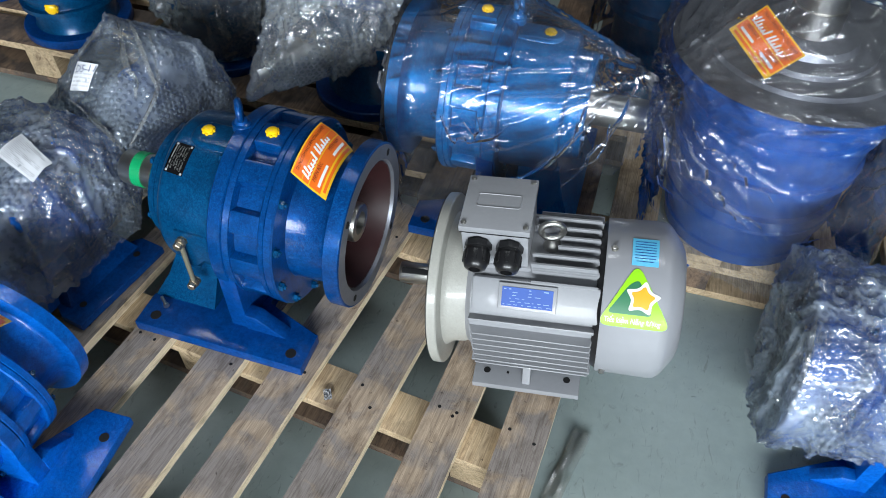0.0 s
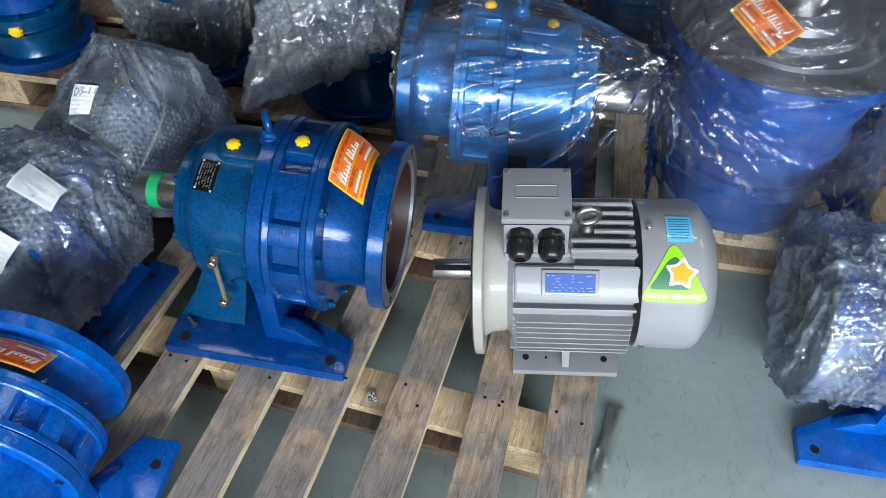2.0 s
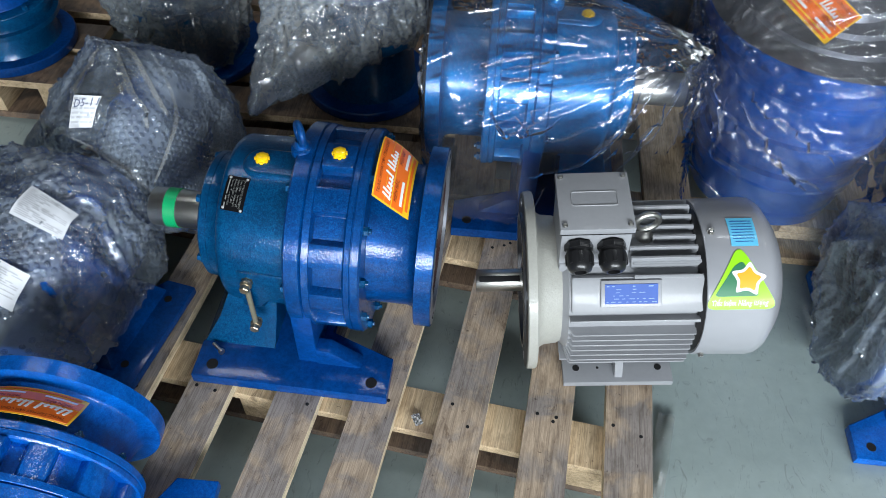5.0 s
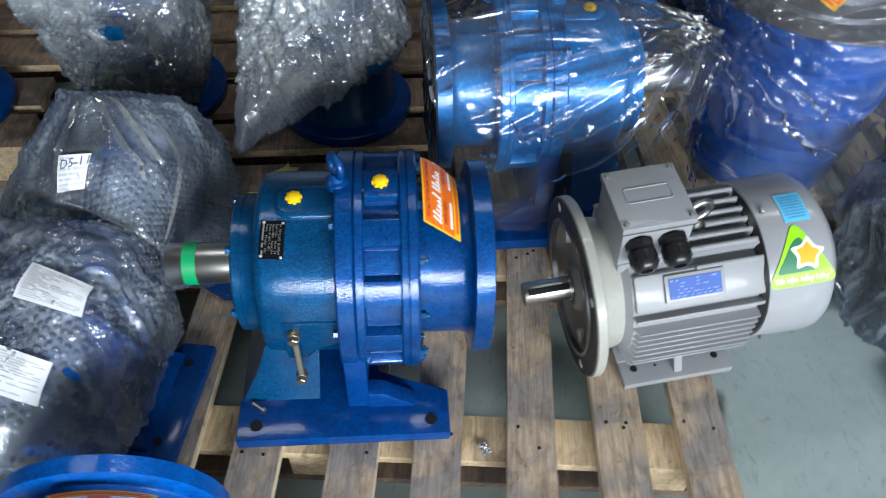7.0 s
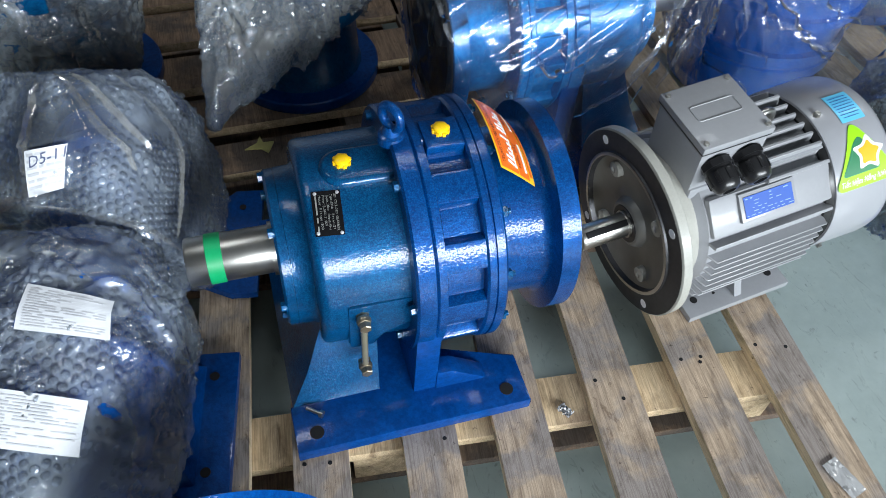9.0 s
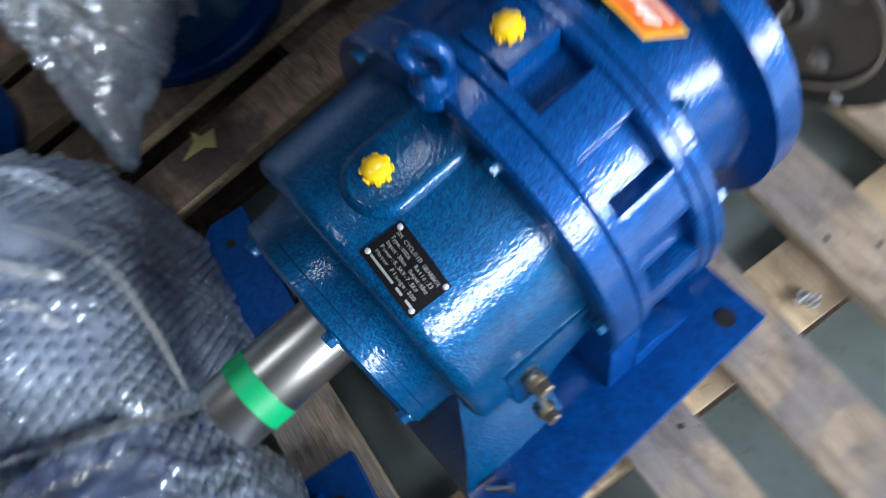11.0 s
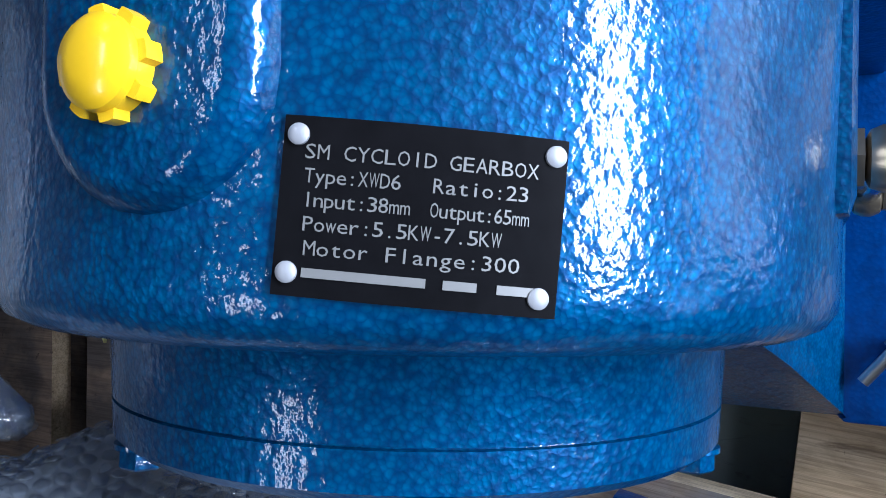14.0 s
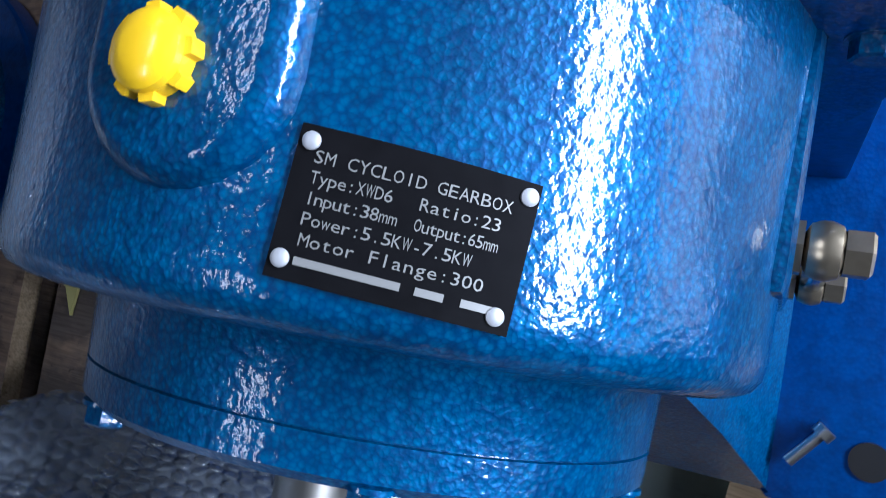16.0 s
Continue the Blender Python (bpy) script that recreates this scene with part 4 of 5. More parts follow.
def motor(m):
    g = thing("electric_motor", m, "light grey three-phase electric motor on foot and flange", "motor")
    z = 0.132
    up = Matrix.Translation((0, 0, z))
    # flange and neck
    bm = lathe(bmesh.new(), [(0.0, 0.115), (0.0, 0.147), (0.002, 0.15), (0.015, 0.15), (0.017, 0.148), (0.018, 0.118), (0.03, 0.11), (0.05, 0.108), (0.058, 0.104), (0.07, 0.1)], 96, up)
    fl = part("flange", bm, CREAM, g)
    bm = lathe(bmesh.new(), [(-0.0006, 0.1475), (-0.0008, 0.116), (-0.004, 0.115), (-0.004, 0.109), (0.004, 0.107)], 96, up)
    part("flange_face", bm, DARKFACE, fl, "black machined flange face")
    bm = lathe(bmesh.new(), [(0.004, 0.1072), (0.006, 0.104), (0.014, 0.06), (0.01, 0.042), (0.002, 0.038), (-0.001, 0.034), (-0.001, 0.03)], 96, up)
    part("bearing_shield", bm, SHIELD, fl, "dished grey cast bearing shield")
    bm = lathe(bmesh.new(), [(-0.0008, 0.031), (-0.002, 0.03), (-0.002, 0.0)], 48, up)
    part("shaft_seal", bm, BLACK, fl, "black rubber shaft seal")
    bm = lathe(bmesh.new(), [(-0.0045, 0.1148), (-0.0052, 0.112), (-0.0045, 0.1092)], 96, up)
    part("spigot_edge", bm, STEEL, fl)
    for k in range(4):
        hole = up @ Matrix.Rotation(radians(45 + 90 * k), 4, "X") @ pose(0, 0, 0.1325)
        part("flange_hole", lathe(bmesh.new(), [(-0.0012, 0), (-0.0012, 0.0073), (0.001, 0.0073)], 20, hole), PAPER, fl)
        boss = up @ Matrix.Rotation(radians(45 + 90 * k), 4, "X") @ pose(0.008, 0, 0.085)
        part("screw_boss", lathe(bmesh.new(), [(0.004, 0.013), (-0.006, 0.012), (-0.007, 0.005), (-0.002, 0.0)], 20, boss), CREAM, fl)
    # shaft with key
    bm = lathe(bmesh.new(), [(0.004, 0.022), (-0.004, 0.022), (-0.004, 0.019), (-0.078, 0.019), (-0.08, 0.0175), (-0.08, 0)], 48, up)
    sh = part("motor_shaft", bm, STEEL, g, "bright steel motor shaft")
    part("key", box(bmesh.new(), -0.074, -0.006, -0.005, 0.005, 0.012, 0.0225, 0.0008, up @ Matrix.Rotation(radians(28), 4, "X")), BLACK, sh, "black shaft key")
    # finned frame
    core = lathe(bmesh.new(), [(0.05, 0.06), (0.052, 0.1), (0.066, 0.115), (0.277, 0.115), (0.277, 0.06)], 96, up)
    fr = part("frame", core, GREY, g)

    def fin(y0, y1, z0, z1, x0=0.06, x1=0.266):
        bm = bmesh.new()
        box(bm, x0, x1, y0, y1, z0, z1)
        for v in bm.verts:
            # draft: tips thinner and shorter than roots
            far = abs(v.co.y) > 0.11 if abs(y1 - y0) > abs(z1 - z0) else v.co.z > z + 0.11
            if far:
                v.co.x += 0.012 if v.co.x < 0.15 else -0.004
                if abs(y1 - y0) > abs(z1 - z0):
                    v.co.z += 0.0009 if v.co.z < (z0 + z1) / 2 else -0.0009
        bmesh.ops.bevel(bm, geom=bm.edges[:], offset=0.0009, segments=1, affect="EDGES")
        return part("fin", bm, GREY, fr)

    for side in (-1, 1):
        for k in range(9):
            zz = -0.1 + 0.0158 * k
            reach = min(0.128, math.sqrt(max(0.142 ** 2 - zz ** 2, 0.01)))
            root = math.sqrt(max(0.107 ** 2 - zz ** 2, 0.0004)) - 0.004
            fin(min(side * root, side * reach), max(side * root, side * reach), z + zz - 0.0024, z + zz + 0.0024)
        # smooth panel with the rating plate, and stepped ribs above it
        for th, r1 in ((66, 0.131), (34, 0.134), (24, 0.131)):
            bm = bmesh.new()
            at = round_at(side * th, 0.0, 0.0, z)
            box(bm, 0.066 if th > 45 else 0.162, 0.265, -0.0027, 0.0027, 0.1, r1, 0.0012, at)
            part("fin", bm, GREY, fr)
        bm = bmesh.new()
        at = round_at(side * 49, 0.0, 0.0, z)
        box(bm, 0.068, 0.27, -0.026, 0.034, 0.08, 0.1225, 0.006, at)
        part("side_panel", bm, GREY, fr)
    for k in range(6):
        yy = -0.05 + 0.02 * k
        fin(yy - 0.0024, yy + 0.0024, z + math.sqrt(0.107 ** 2 - yy ** 2) - 0.004, z + 0.1275, 0.2 if abs(yy) < 0.02 else 0.162, 0.266)
    bm = box(bmesh.new(), 0.05, 0.16, -0.05, 0.06, z + 0.06, z + 0.112, 0.006)
    part("box_neck", bm, GREY, fr)
    # cowl with a rounded end and grille
    bm = lathe(bmesh.new(), [(0.272, 0.122), (0.272, 0.1285), (0.275, 0.13), (0.357, 0.1315), (0.368, 0.1295), (0.376, 0.124), (0.394, 0.099), (0.398, 0.09), (0.399, 0.07), (0.399, 0)], 96, up)
    cw = part("fan_cowl", bm, COWL, g, "smooth light grey sheet-metal fan cowl")
    # black ring painted in for the shade between fins and cowl
    bm = lathe(bmesh.new(), [(0.262, 0.1), (0.262, 0.1195), (0.274, 0.126)], 96, up)
    part("cowl_gap", bm, BLACK, cw)
    for th in (-3, 87, 177, 250):
        bm = hexbolt(bmesh.new(), round_at(th, 0.284, 0.130, z) @ Matrix.Rotation(radians(-90), 4, "Y"), 0.0045, 0.006)
        part("cowl_screw", bm, STEEL, cw, "small steel hexagon screw")
    # feet
    for side in (-1, 1):
        bm = box(bmesh.new(), 0.066, 0.252, min(side * 0.06, side * 0.136), max(side * 0.06, side * 0.136), 0, 0.014, 0.002)
        ft = part("foot", bm, GREY, g)
        web = [(side * 0.128, 0.012), (side * 0.05, 0.012), (side * 0.05, 0.07), (side * 0.098, 0.07)]
        yzm = Matrix(((0, 0, 1, 0), (1, 0, 0, 0), (0, 1, 0, 0), (0, 0, 0, 1)))
        part("foot_web", prism(bmesh.new(), web, 0.153, 0.167, yzm, 0.002), GREY, ft)
        part("foot_block", box(bmesh.new(), 0.072, 0.247, min(side * 0.045, side * 0.075), max(side * 0.045, side * 0.075), 0.01, 0.06, 0.003), GREY, ft)
        for x, r in ((0.089, 0.006), (0.229, 0.006), (0.126, 0.0024)):
            part("bolt_hole", lathe(bmesh.new(), [(0, 0), (0, r), (0.0155, r), (0.0155, 0)], 24, pose(x, side * 0.108, -0.001, 0, -90, 0)), HOLE, ft)
    # terminal box
    bx0, bx1, by0, by1, bz0, bz1 = 0.0468, 0.1568, -0.049, 0.063, z + 0.085, z + 0.197
    bm = box(bmesh.new(), bx0 + 0.003, bx1 - 0.003, by0 + 0.003, by1 - 0.003, bz0, bz1 - 0.013, 0.003)
    tb = part("terminal_box", bm, GREY, g)
    part("box_gasket", box(bmesh.new(), bx0 + 0.001, bx1 - 0.001, by0 + 0.001, by1 - 0.001, bz1 - 0.0145, bz1 - 0.012), BLACK, tb)
    bm = box(bmesh.new(), bx0, bx1, by0, by1, bz1 - 0.012, bz1, 0.0025)
    lid = part("box_lid", bm, GREY, tb)
    rim = bmesh.new()
    cx, cy = (bx0 + bx1) / 2, (by0 + by1) / 2 + 0.003
    loop = []
    for q, (sx, sy) in enumerate(((1, 1), (-1, 1), (-1, -1), (1, -1))):
        for j in range(5):
            a = math.pi / 2 * (q + j / 4)
            loop.append((cx + sx * 0.03 + 0.004 * math.cos(a), cy + sy * 0.0095 + 0.004 * math.sin(a), bz1 + 0.0003))
    tube(rim, loop + loop[:2], 0.0009, 6)
    part("lid_emboss", rim, GREY, tb)
    for sx in (bx0 + 0.0075, bx1 - 0.0075):
        for sy in (by0 + 0.0085, by1 - 0.0085):
            part("lid_screw", lathe(bmesh.new(), [(-0.002, 0.0042), (0.002, 0.0042), (0.003, 0.003), (0.003, 0)], 16, pose(sx, sy, bz1, 0, -90, 0)), STEEL, tb, "small steel lid screw")
    for gxx in (0.0765, 0.1255):
        at = pose(gxx, by0 + 0.004, z + 0.157, 0, 0, -90) @ Matrix.Rotation(radians(16), 4, "Y")
        bm = bmesh.new()
        lathe(bm, [(0, 0.0215), (0.01, 0.0215), (0.01, 0.019)], 8, at)
        lathe(bm, [(0.01, 0.019), (0.016, 0.0185), (0.016, 0.0205), (0.034, 0.0195), (0.042, 0.0165), (0.045, 0.012), (0.045, 0.0095), (0.03, 0.009), (0.03, 0)], 32, at)
        gl = part("cable_gland", bm, BLACK, tb, "black plastic cable gland")
        for k in range(8):
            part("gland_grip", box(bmesh.new(), 0.017, 0.034, -0.003, 0.003, 0.0185, 0.0212, 0.0008, at @ Matrix.Rotation(radians(45 * k), 4, "X")), BLACK, gl)
    # lifting eye
    bm = bmesh.new()
    lathe(bm, [(0, 0.015), (0.012, 0.014), (0.02, 0.009), (0.028, 0.007)], 24, up @ pose(0.186, 0.0, 0.105, 0, -90, 0))
    torus(bm, up @ pose(0.186, 0.0, 0.151, 90, 0, 8), 0.0175, 0.0052)
    part("lifting_eye", bm, STEEL, g, "zinc-plated steel lifting eye")
    # rating plate on its pad
    at = round_at(-45.5, 0.158, 0.1285, z)
    pad = bmesh.new()
    box(pad, -0.046, 0.046, -0.0215, 0.0215, -0.03, 0, 0.002, at)
    part("plate_pad", pad, GREY, fr)
    pl = sheet("rating_plate", 0.08, 0.031, at @ pose(0, 0, 0.0003), NAMEBLUE, g, None, 2, 2, 0.0009, label="blue rating plate with unreadable small print")
    rng = random.Random(4)
    for row in range(6):
        x = -0.038
        while x < 0.034:
            w = rng.uniform(0.003, 0.011)
            if rng.random() < 0.5 or row == 5:
                sheet("print_bar", w * 0.8, 0.0011 if row else 0.0018, at @ pose(0, 0, 0.0013), PALEPRINT, pl, None, 1, 1, 0.0002, (x + w / 2, 0.0122 - row * 0.0049))
            x += w + rng.uniform(0.002, 0.006)
    # stickers on the cowl
    r = 0.1318
    st = new("energy_sticker")
    st.parent = cw
    st["label"] = "lime green triangular energy-saving sticker with a star"
    at = round_at(-37.5, 0.3225, r, z)

    def flat(name, pts, mat, lift):
        bm = bmesh.new()
        vs = [bm.verts.new((x, y, 0)) for x, y in pts]
        bm.faces.new(vs)
        bmesh.ops.triangulate(bm, faces=bm.faces[:])
        bmesh.ops.subdivide_edges(bm, edges=bm.edges[:], cuts=5, use_grid_fill=True)
        me = to_mesh(name, bm, mat)
        bend(me, r + lift)
        me.transform(at @ Matrix.Translation((0, 0, lift)))
        ob = new(name, me)
        ob.parent = st
        return ob

    def rounded(pts, rad):
        out = []
        n = len(pts)
        for i in range(n):
            p, a, b = Vector(pts[i]), Vector(pts[i - 1]), Vector(pts[(i + 1) % n])
            u, v = (a - p).normalized(), (b - p).normalized()
            for k in range(6):
                f = k / 5
                out.append(tuple(p + u * rad * (1 - f) ** 2 + v * rad * f ** 2))
        return out

    flat("sticker_ground", rounded([(-0.057, -0.046), (0.056, -0.046), (-0.002, 0.056)], 0.02), LIME, 0.0004)
    flat("sticker_field", rounded([(-0.042, -0.025), (0.026, -0.025), (0.002, 0.03), (-0.012, 0.021)], 0.008), FOREST, 0.0007)
    for R, mat, lift in ((0.029, WHITE, 0.001), (0.021, STAR, 0.0013)):
        pts = []
        for k in range(10):
            a = radians(90 + 36 * k - 8)
            rr = R if k % 2 == 0 else R * 0.56
            pts.append((0.009 + rr * math.cos(a), 0.001 + rr * math.sin(a)))
        flat("sticker_star", rounded(pts, 0.006), mat, lift)
    lettering("Tiết kiệm Năng lượng", 0.0125, at, WHITE, st, r, 0.084, "CENTER", 0, (-0.003, -0.0355), slant=0.15, lift=0.0012)
    at2 = round_at(-3.5, 0.331, r, z)
    blue = sheet("notice_sticker", 0.040, 0.052, at2, CYAN, cw, r, 2, 10, 0.0003, label="pale blue notice sticker with unreadable print")
    for row in range(8):
        sheet("print_bar", 0.032 - 0.006 * (row == 7), 0.0009, at2 @ pose(0, 0, 0.0006), NAMEBLUE, blue, r, 1, 2, 0.0002, (0, 0.0185 - row * 0.0053))
    return g


MOTOR_AT = Matrix.Translation((-0.287, 0.926, 0.123)) @ Euler((radians(3.5), radians(-4.5), radians(5.4))).to_matrix().to_4x4()
motor(MOTOR_AT)

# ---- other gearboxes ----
# the lightened blue on four of these stands in for stronger light
bare = gearbox("gearbox", pose(-0.945, 0.394, 0.1215, 0, 0, 92), "glossy blue unwrapped gearbox, paint lightened as if lit, with an orange card tucked on it", "blue gearboxes", s=0.85, h=0.143, base=(0.151, 0.212, 0.1055, 0.19), flange_r=0.142, flare=0.135, gauge=False, mat=BLUE_LIT, foot_mat=BLUE_LIT)
bagged = gearbox("gearbox", pose(-0.2755, 1.334, 0.1215, 0, 0, 181), "large blue gearbox under a loose clear plastic bag", "blue gearboxes", s=1.0, h=0.238, flange_r=0.157, shaft_r=0.0325, gauge=True, mat=BLUE_MID)
floor_gear = gearbox("gearbox", pose(0.495, 0.99, 0.0005, 0, 0, 180), "blue gearbox on the floor with its body in bubble wrap", "blue gearboxes", s=0.85, flange_r=0.15, gauge=False, caps=False, eye=False, mat=BLUE_LIT, foot_mat=BLUE_LIT)
small_a = gearbox("gearbox", pose(-1.093, 0.833, 0.1215, 0, 0, 80), "small blue gearbox wrapped in bubble film beside the bare one", "blue gearboxes", s=0.72, h=0.15, base=(0.112, 0.178, 0.0725, 0.145), flange_r=0.105, shaft_r=0.0225, gauge=False, caps=False, eye=False, mat=BLUE_LIT, foot_mat=BLUE_DEEP, rail=True)
small_b = gearbox("gearbox", pose(-1.03, 1.16, 0.1215, 0, 0, 80), "small blue gearbox in bubble film with a handwritten paper label", "blue gearboxes", s=0.6, h=0.15, base=(0.112, 0.192, 0.0725, 0.159), flange_r=0.105, shaft_r=0.0225, gauge=False, caps=False, eye=False, mat=BLUE_LIT, foot_mat=BLUE_DEEP, rail=True)


def upright(name, m, label, profile, mat=None, group=""):
    g = thing(name, m, label, "gearbox", group)
    part("gear_case", lathe(bmesh.new(), profile, 96, Matrix.Rotation(radians(-90), 4, "Y")), mat or BLUE, g)
    return g


# vertical gearbox with its flange and shaft upwards
drum = upright("vertical_gearbox", pose(0.218, 1.382, 0.12), "large upright blue gearbox, shaft upwards, in a clear bag", [(0, 0.0), (0, 0.15), (0.03, 0.155), (0.034, 0.15), (0.08, 0.152), (0.084, 0.166), (0.108, 0.168), (0.112, 0.164), (0.116, 0.168), (0.14, 0.168), (0.144, 0.158), (0.2, 0.162), (0.204, 0.176), (0.224, 0.178), (0.228, 0.17), (0.3, 0.176), (0.306, 0.184), (0.32, 0.184), (0.326, 0.178), (0.372, 0.184), (0.385, 0.2), (0.387, 0.2275), (0.413, 0.2275), (0.415, 0.225), (0.415, 0.15)], BLUE_DRUM)
up = Matrix.Rotation(radians(-90), 4, "Y")
part("flange_face", lathe(bmesh.new(), [(0.4155, 0.2255), (0.4158, 0.165), (0.425, 0.163), (0.425, 0.12), (0.435, 0.118), (0.437, 0.085), (0.45, 0.08), (0.452, 0.05), (0.455, 0.045)], 96, up), FACE, drum, "grey machined flange face")
part("output_shaft", lathe(bmesh.new(), [(0.44, 0.046), (0.5, 0.045), (0.5, 0.04), (0.6, 0.04), (0.603, 0.038), (0.603, 0)], 48, up), STEEL, drum, "bare steel shaft")



def ringed(m, label, r, hh, cap=False):
    """An upright gearbox: foot flange, case, ribbed middle, top case."""
    g = thing("vertical_gearbox", m, label, "gearbox", "upright gearboxes")
    turn = Matrix.Rotation(radians(-90), 4, "Y")
    # the foot flange's deeper blue puts the shade low down into its paint
    part("foot_flange", lathe(bmesh.new(), [(0, 0), (0, r * 1.1), (0.004, r * 1.12), (0.022, r * 1.12), (0.025, r * 1.1), (0.026, r * 0.6)], 80, turn), BLUE_DEEP, g)
    part("gear_case", lathe(bmesh.new(), [(0.02, r * 0.9), (0.03, r * 0.84), (hh * 0.42, r * 0.8), (hh * 0.42, r * 0.5)], 80, turn), BLUE, g)
    part("joint_ring", lathe(bmesh.new(), [(hh * 0.4, r * 0.7), (hh * 0.4, r * 0.97), (hh * 0.41, r), (hh * 0.47, r), (hh * 0.475, r * 0.9), (hh * 0.6, r * 0.9), (hh * 0.605, r), (hh * 0.67, r), (hh * 0.68, r * 0.97), (hh * 0.68, r * 0.6)], 80, turn), BLUE, g)
    part("top_case", lathe(bmesh.new(), [(hh * 0.67, r * 0.75), (hh * 0.72, r * 0.72), (hh * 0.9, r * 0.7), (hh * 0.92, r * 0.85), (hh, r * 0.85), (hh, 0)], 80, turn), BLUE_DEEP, g)
    for k in range(10):
        a = radians(36 * k + 8)
        part("ring_bolt", hexbolt(bmesh.new(), pose(r * 0.92 * math.cos(a), r * 0.92 * math.sin(a), hh * 0.68, 0, -90, 0), 0.007, 0.009), BLUE, g)
    if cap:
        a = radians(-72)
        star_cap(g, Matrix.Translation((r * 0.905 * math.cos(a), r * 0.905 * math.sin(a), hh * 0.535)) @ Matrix.Rotation(a, 4, "Z") @ Matrix.Rotation(radians(90), 4, "Y"), 1.5)
    return g


up_a = ringed(pose(-1.14, 1.65, 0.121), "upright blue gearbox in bubble film at the back", 0.15, 0.4)
up_b = ringed(pose(-0.69, 1.585, 0.121), "upright blue gearbox half covered with bubble film", 0.135, 0.4)
up_c = ringed(pose(-1.6, 1.62, 0.121), "small upright teal-blue gearbox with a yellow cap", 0.13, 0.21, True)
up_e = ringed(pose(-0.02, 1.93, 0.121), "upright blue gearbox in a clear bag in the back row", 0.15, 0.4)
up_f = ringed(pose(0.66, 1.6, 0.121), "upright blue gearbox in a clear bag beside the largest one", 0.15, 0.36)
up_g = ringed(pose(0.36, 1.98, 0.121), "upright blue gearbox behind the largest one", 0.17, 0.45)
up_d = ringed(pose(-2.0, 1.75, 0.121), "upright blue gearbox at the far end of the row", 0.14, 0.3)

# ---- pallets ----


def plank(parent, x, y0, y1, w, z0, z1, slope, mat, name="plank", seed=0):
    rng = random.Random(seed)
    bm = bmesh.new()
    n = 10
    pts_l, pts_r = [], []
    for k in range(n + 1):
        f = k / n
        pts_l.append((-w / 2 + rng.uniform(-0.0008, 0.0008), (y1 - y0) * (f - 0.5)))
        pts_r.append((w / 2 + rng.uniform(-0.0008, 0.0008), (y1 - y0) * (f - 0.5)))
    prism(bm, pts_l[::-1] + pts_r, -(z1 - z0) / 2, (z1 - z0) / 2)
    bm.normal_update()
    for face in bm.faces:
        face.material_index = 0 if abs(face.normal.z) > 0.5 else 1
    ob = part(name, bm, mat, parent)
    ob.data.materials.append(WOOD_EDGE)
    ob.matrix_basis = Matrix.Translation((x + slope * (y0 + y1) / 2, (y0 + y1) / 2, (z0 + z1) / 2)) @ Matrix.Rotation(-math.atan(slope), 4, "Z")
    return ob


pallet = thing("pallet", Matrix(), "weathered slatted softwood pallet", "pallet", "pallets")
tops = [(-1.3, 0.12), (-1.145, 0.12), (-0.967, 0.115), (-0.832, 0.118), (-0.678, 0.122), (-0.545, 0.122), (-0.395, 0.118), (-0.246, 0.085), (-0.108, 0.06)]
for i, (x, slope) in enumerate(tops):
    board = plank(pallet, x - slope * 0.56, 0.15, 1.2, 0.077, 0.1, 0.12, slope, WOOD_TOP, "plank", i)
    rng = random.Random(40 + i)
    for yy in (-0.46, 0.045, 0.44):
        for dx in (-0.022, 0.018, 0.004)[: rng.choice((2, 3))]:
            part("nail", lathe(bmesh.new(), [(0, 0), (0, 0.0032), (0.0006, 0.003), (0.0006, 0)], 10, pose(dx + rng.uniform(-0.006, 0.006), yy + rng.uniform(-0.02, 0.02), 0.0098, 0, -90, 0)), HOLE, board)
for y in (0.2, 0.715, 1.1):
    for z0, z1, nm in ((0.08, 0.0995, "stringer"), (0.0005, 0.02, "bottom_board")):
        ob = part(nm, box(bmesh.new(), -0.64, 0.64, -0.04, 0.04, z0, z1, 0.001), WOOD_RAW if nm == "stringer" else WOOD_DARK, pallet)
        ob.matrix_basis = pose(-0.71, y + 0.045, 0, 0, 0, -6)
    for x in (-1.29, -0.72, -0.16):
        ob = part("block", box(bmesh.new(), -0.045, 0.045, -0.04, 0.04, 0.02, 0.08, 0.001), WOOD_RAW, pallet)
        ob.matrix_basis = pose(x, y + 0.045 - (x + 0.71) * 0.105, 0, 0, 0, -6)



def board(parent, x0, x1, y0, y1, mat, z0=0.1, z1=0.12):
    """A deck board along x with paler sawn edges."""
    bm = box(bmesh.new(), x0, x1, y0, y1, z0, z1, 0.001)
    bm.normal_update()
    for face in bm.faces:
        face.material_index = 0 if abs(face.normal.z) > 0.5 else 1
    ob = part("plank", bm, mat, parent)
    ob.data.materials.append(WOOD_RAW)
    return ob


back = thing("pallet", Matrix(), "dark wooden pallet carrying the wrapped machines", "pallet", "pallets")
for y0, y1 in ((1.305, 1.388), (1.435, 1.53), (1.57, 1.68), (1.73, 1.84), (1.88, 1.99), (2.03, 2.14), (2.18, 2.29), (2.33, 2.44)):
    board(back, -1.35, -0.45, y0, y1, WOOD_DARK)
for x in (-1.2, -0.6):
    part("stringer", box(bmesh.new(), x - 0.04, x + 0.04, 1.25, 2.44, 0.0205, 0.0995, 0.001), WOOD_DARK, back)
# unseen boards added under the gaps; their dark wood stands in for shade
for y in (1.39, 1.545, 1.705, 1.86, 2.01, 2.16, 2.31):
    part("bottom_board", box(bmesh.new(), -1.35, -0.47, y - 0.05, y + 0.05, 0.0005, 0.02, 0.001), WOOD_DARK, back)
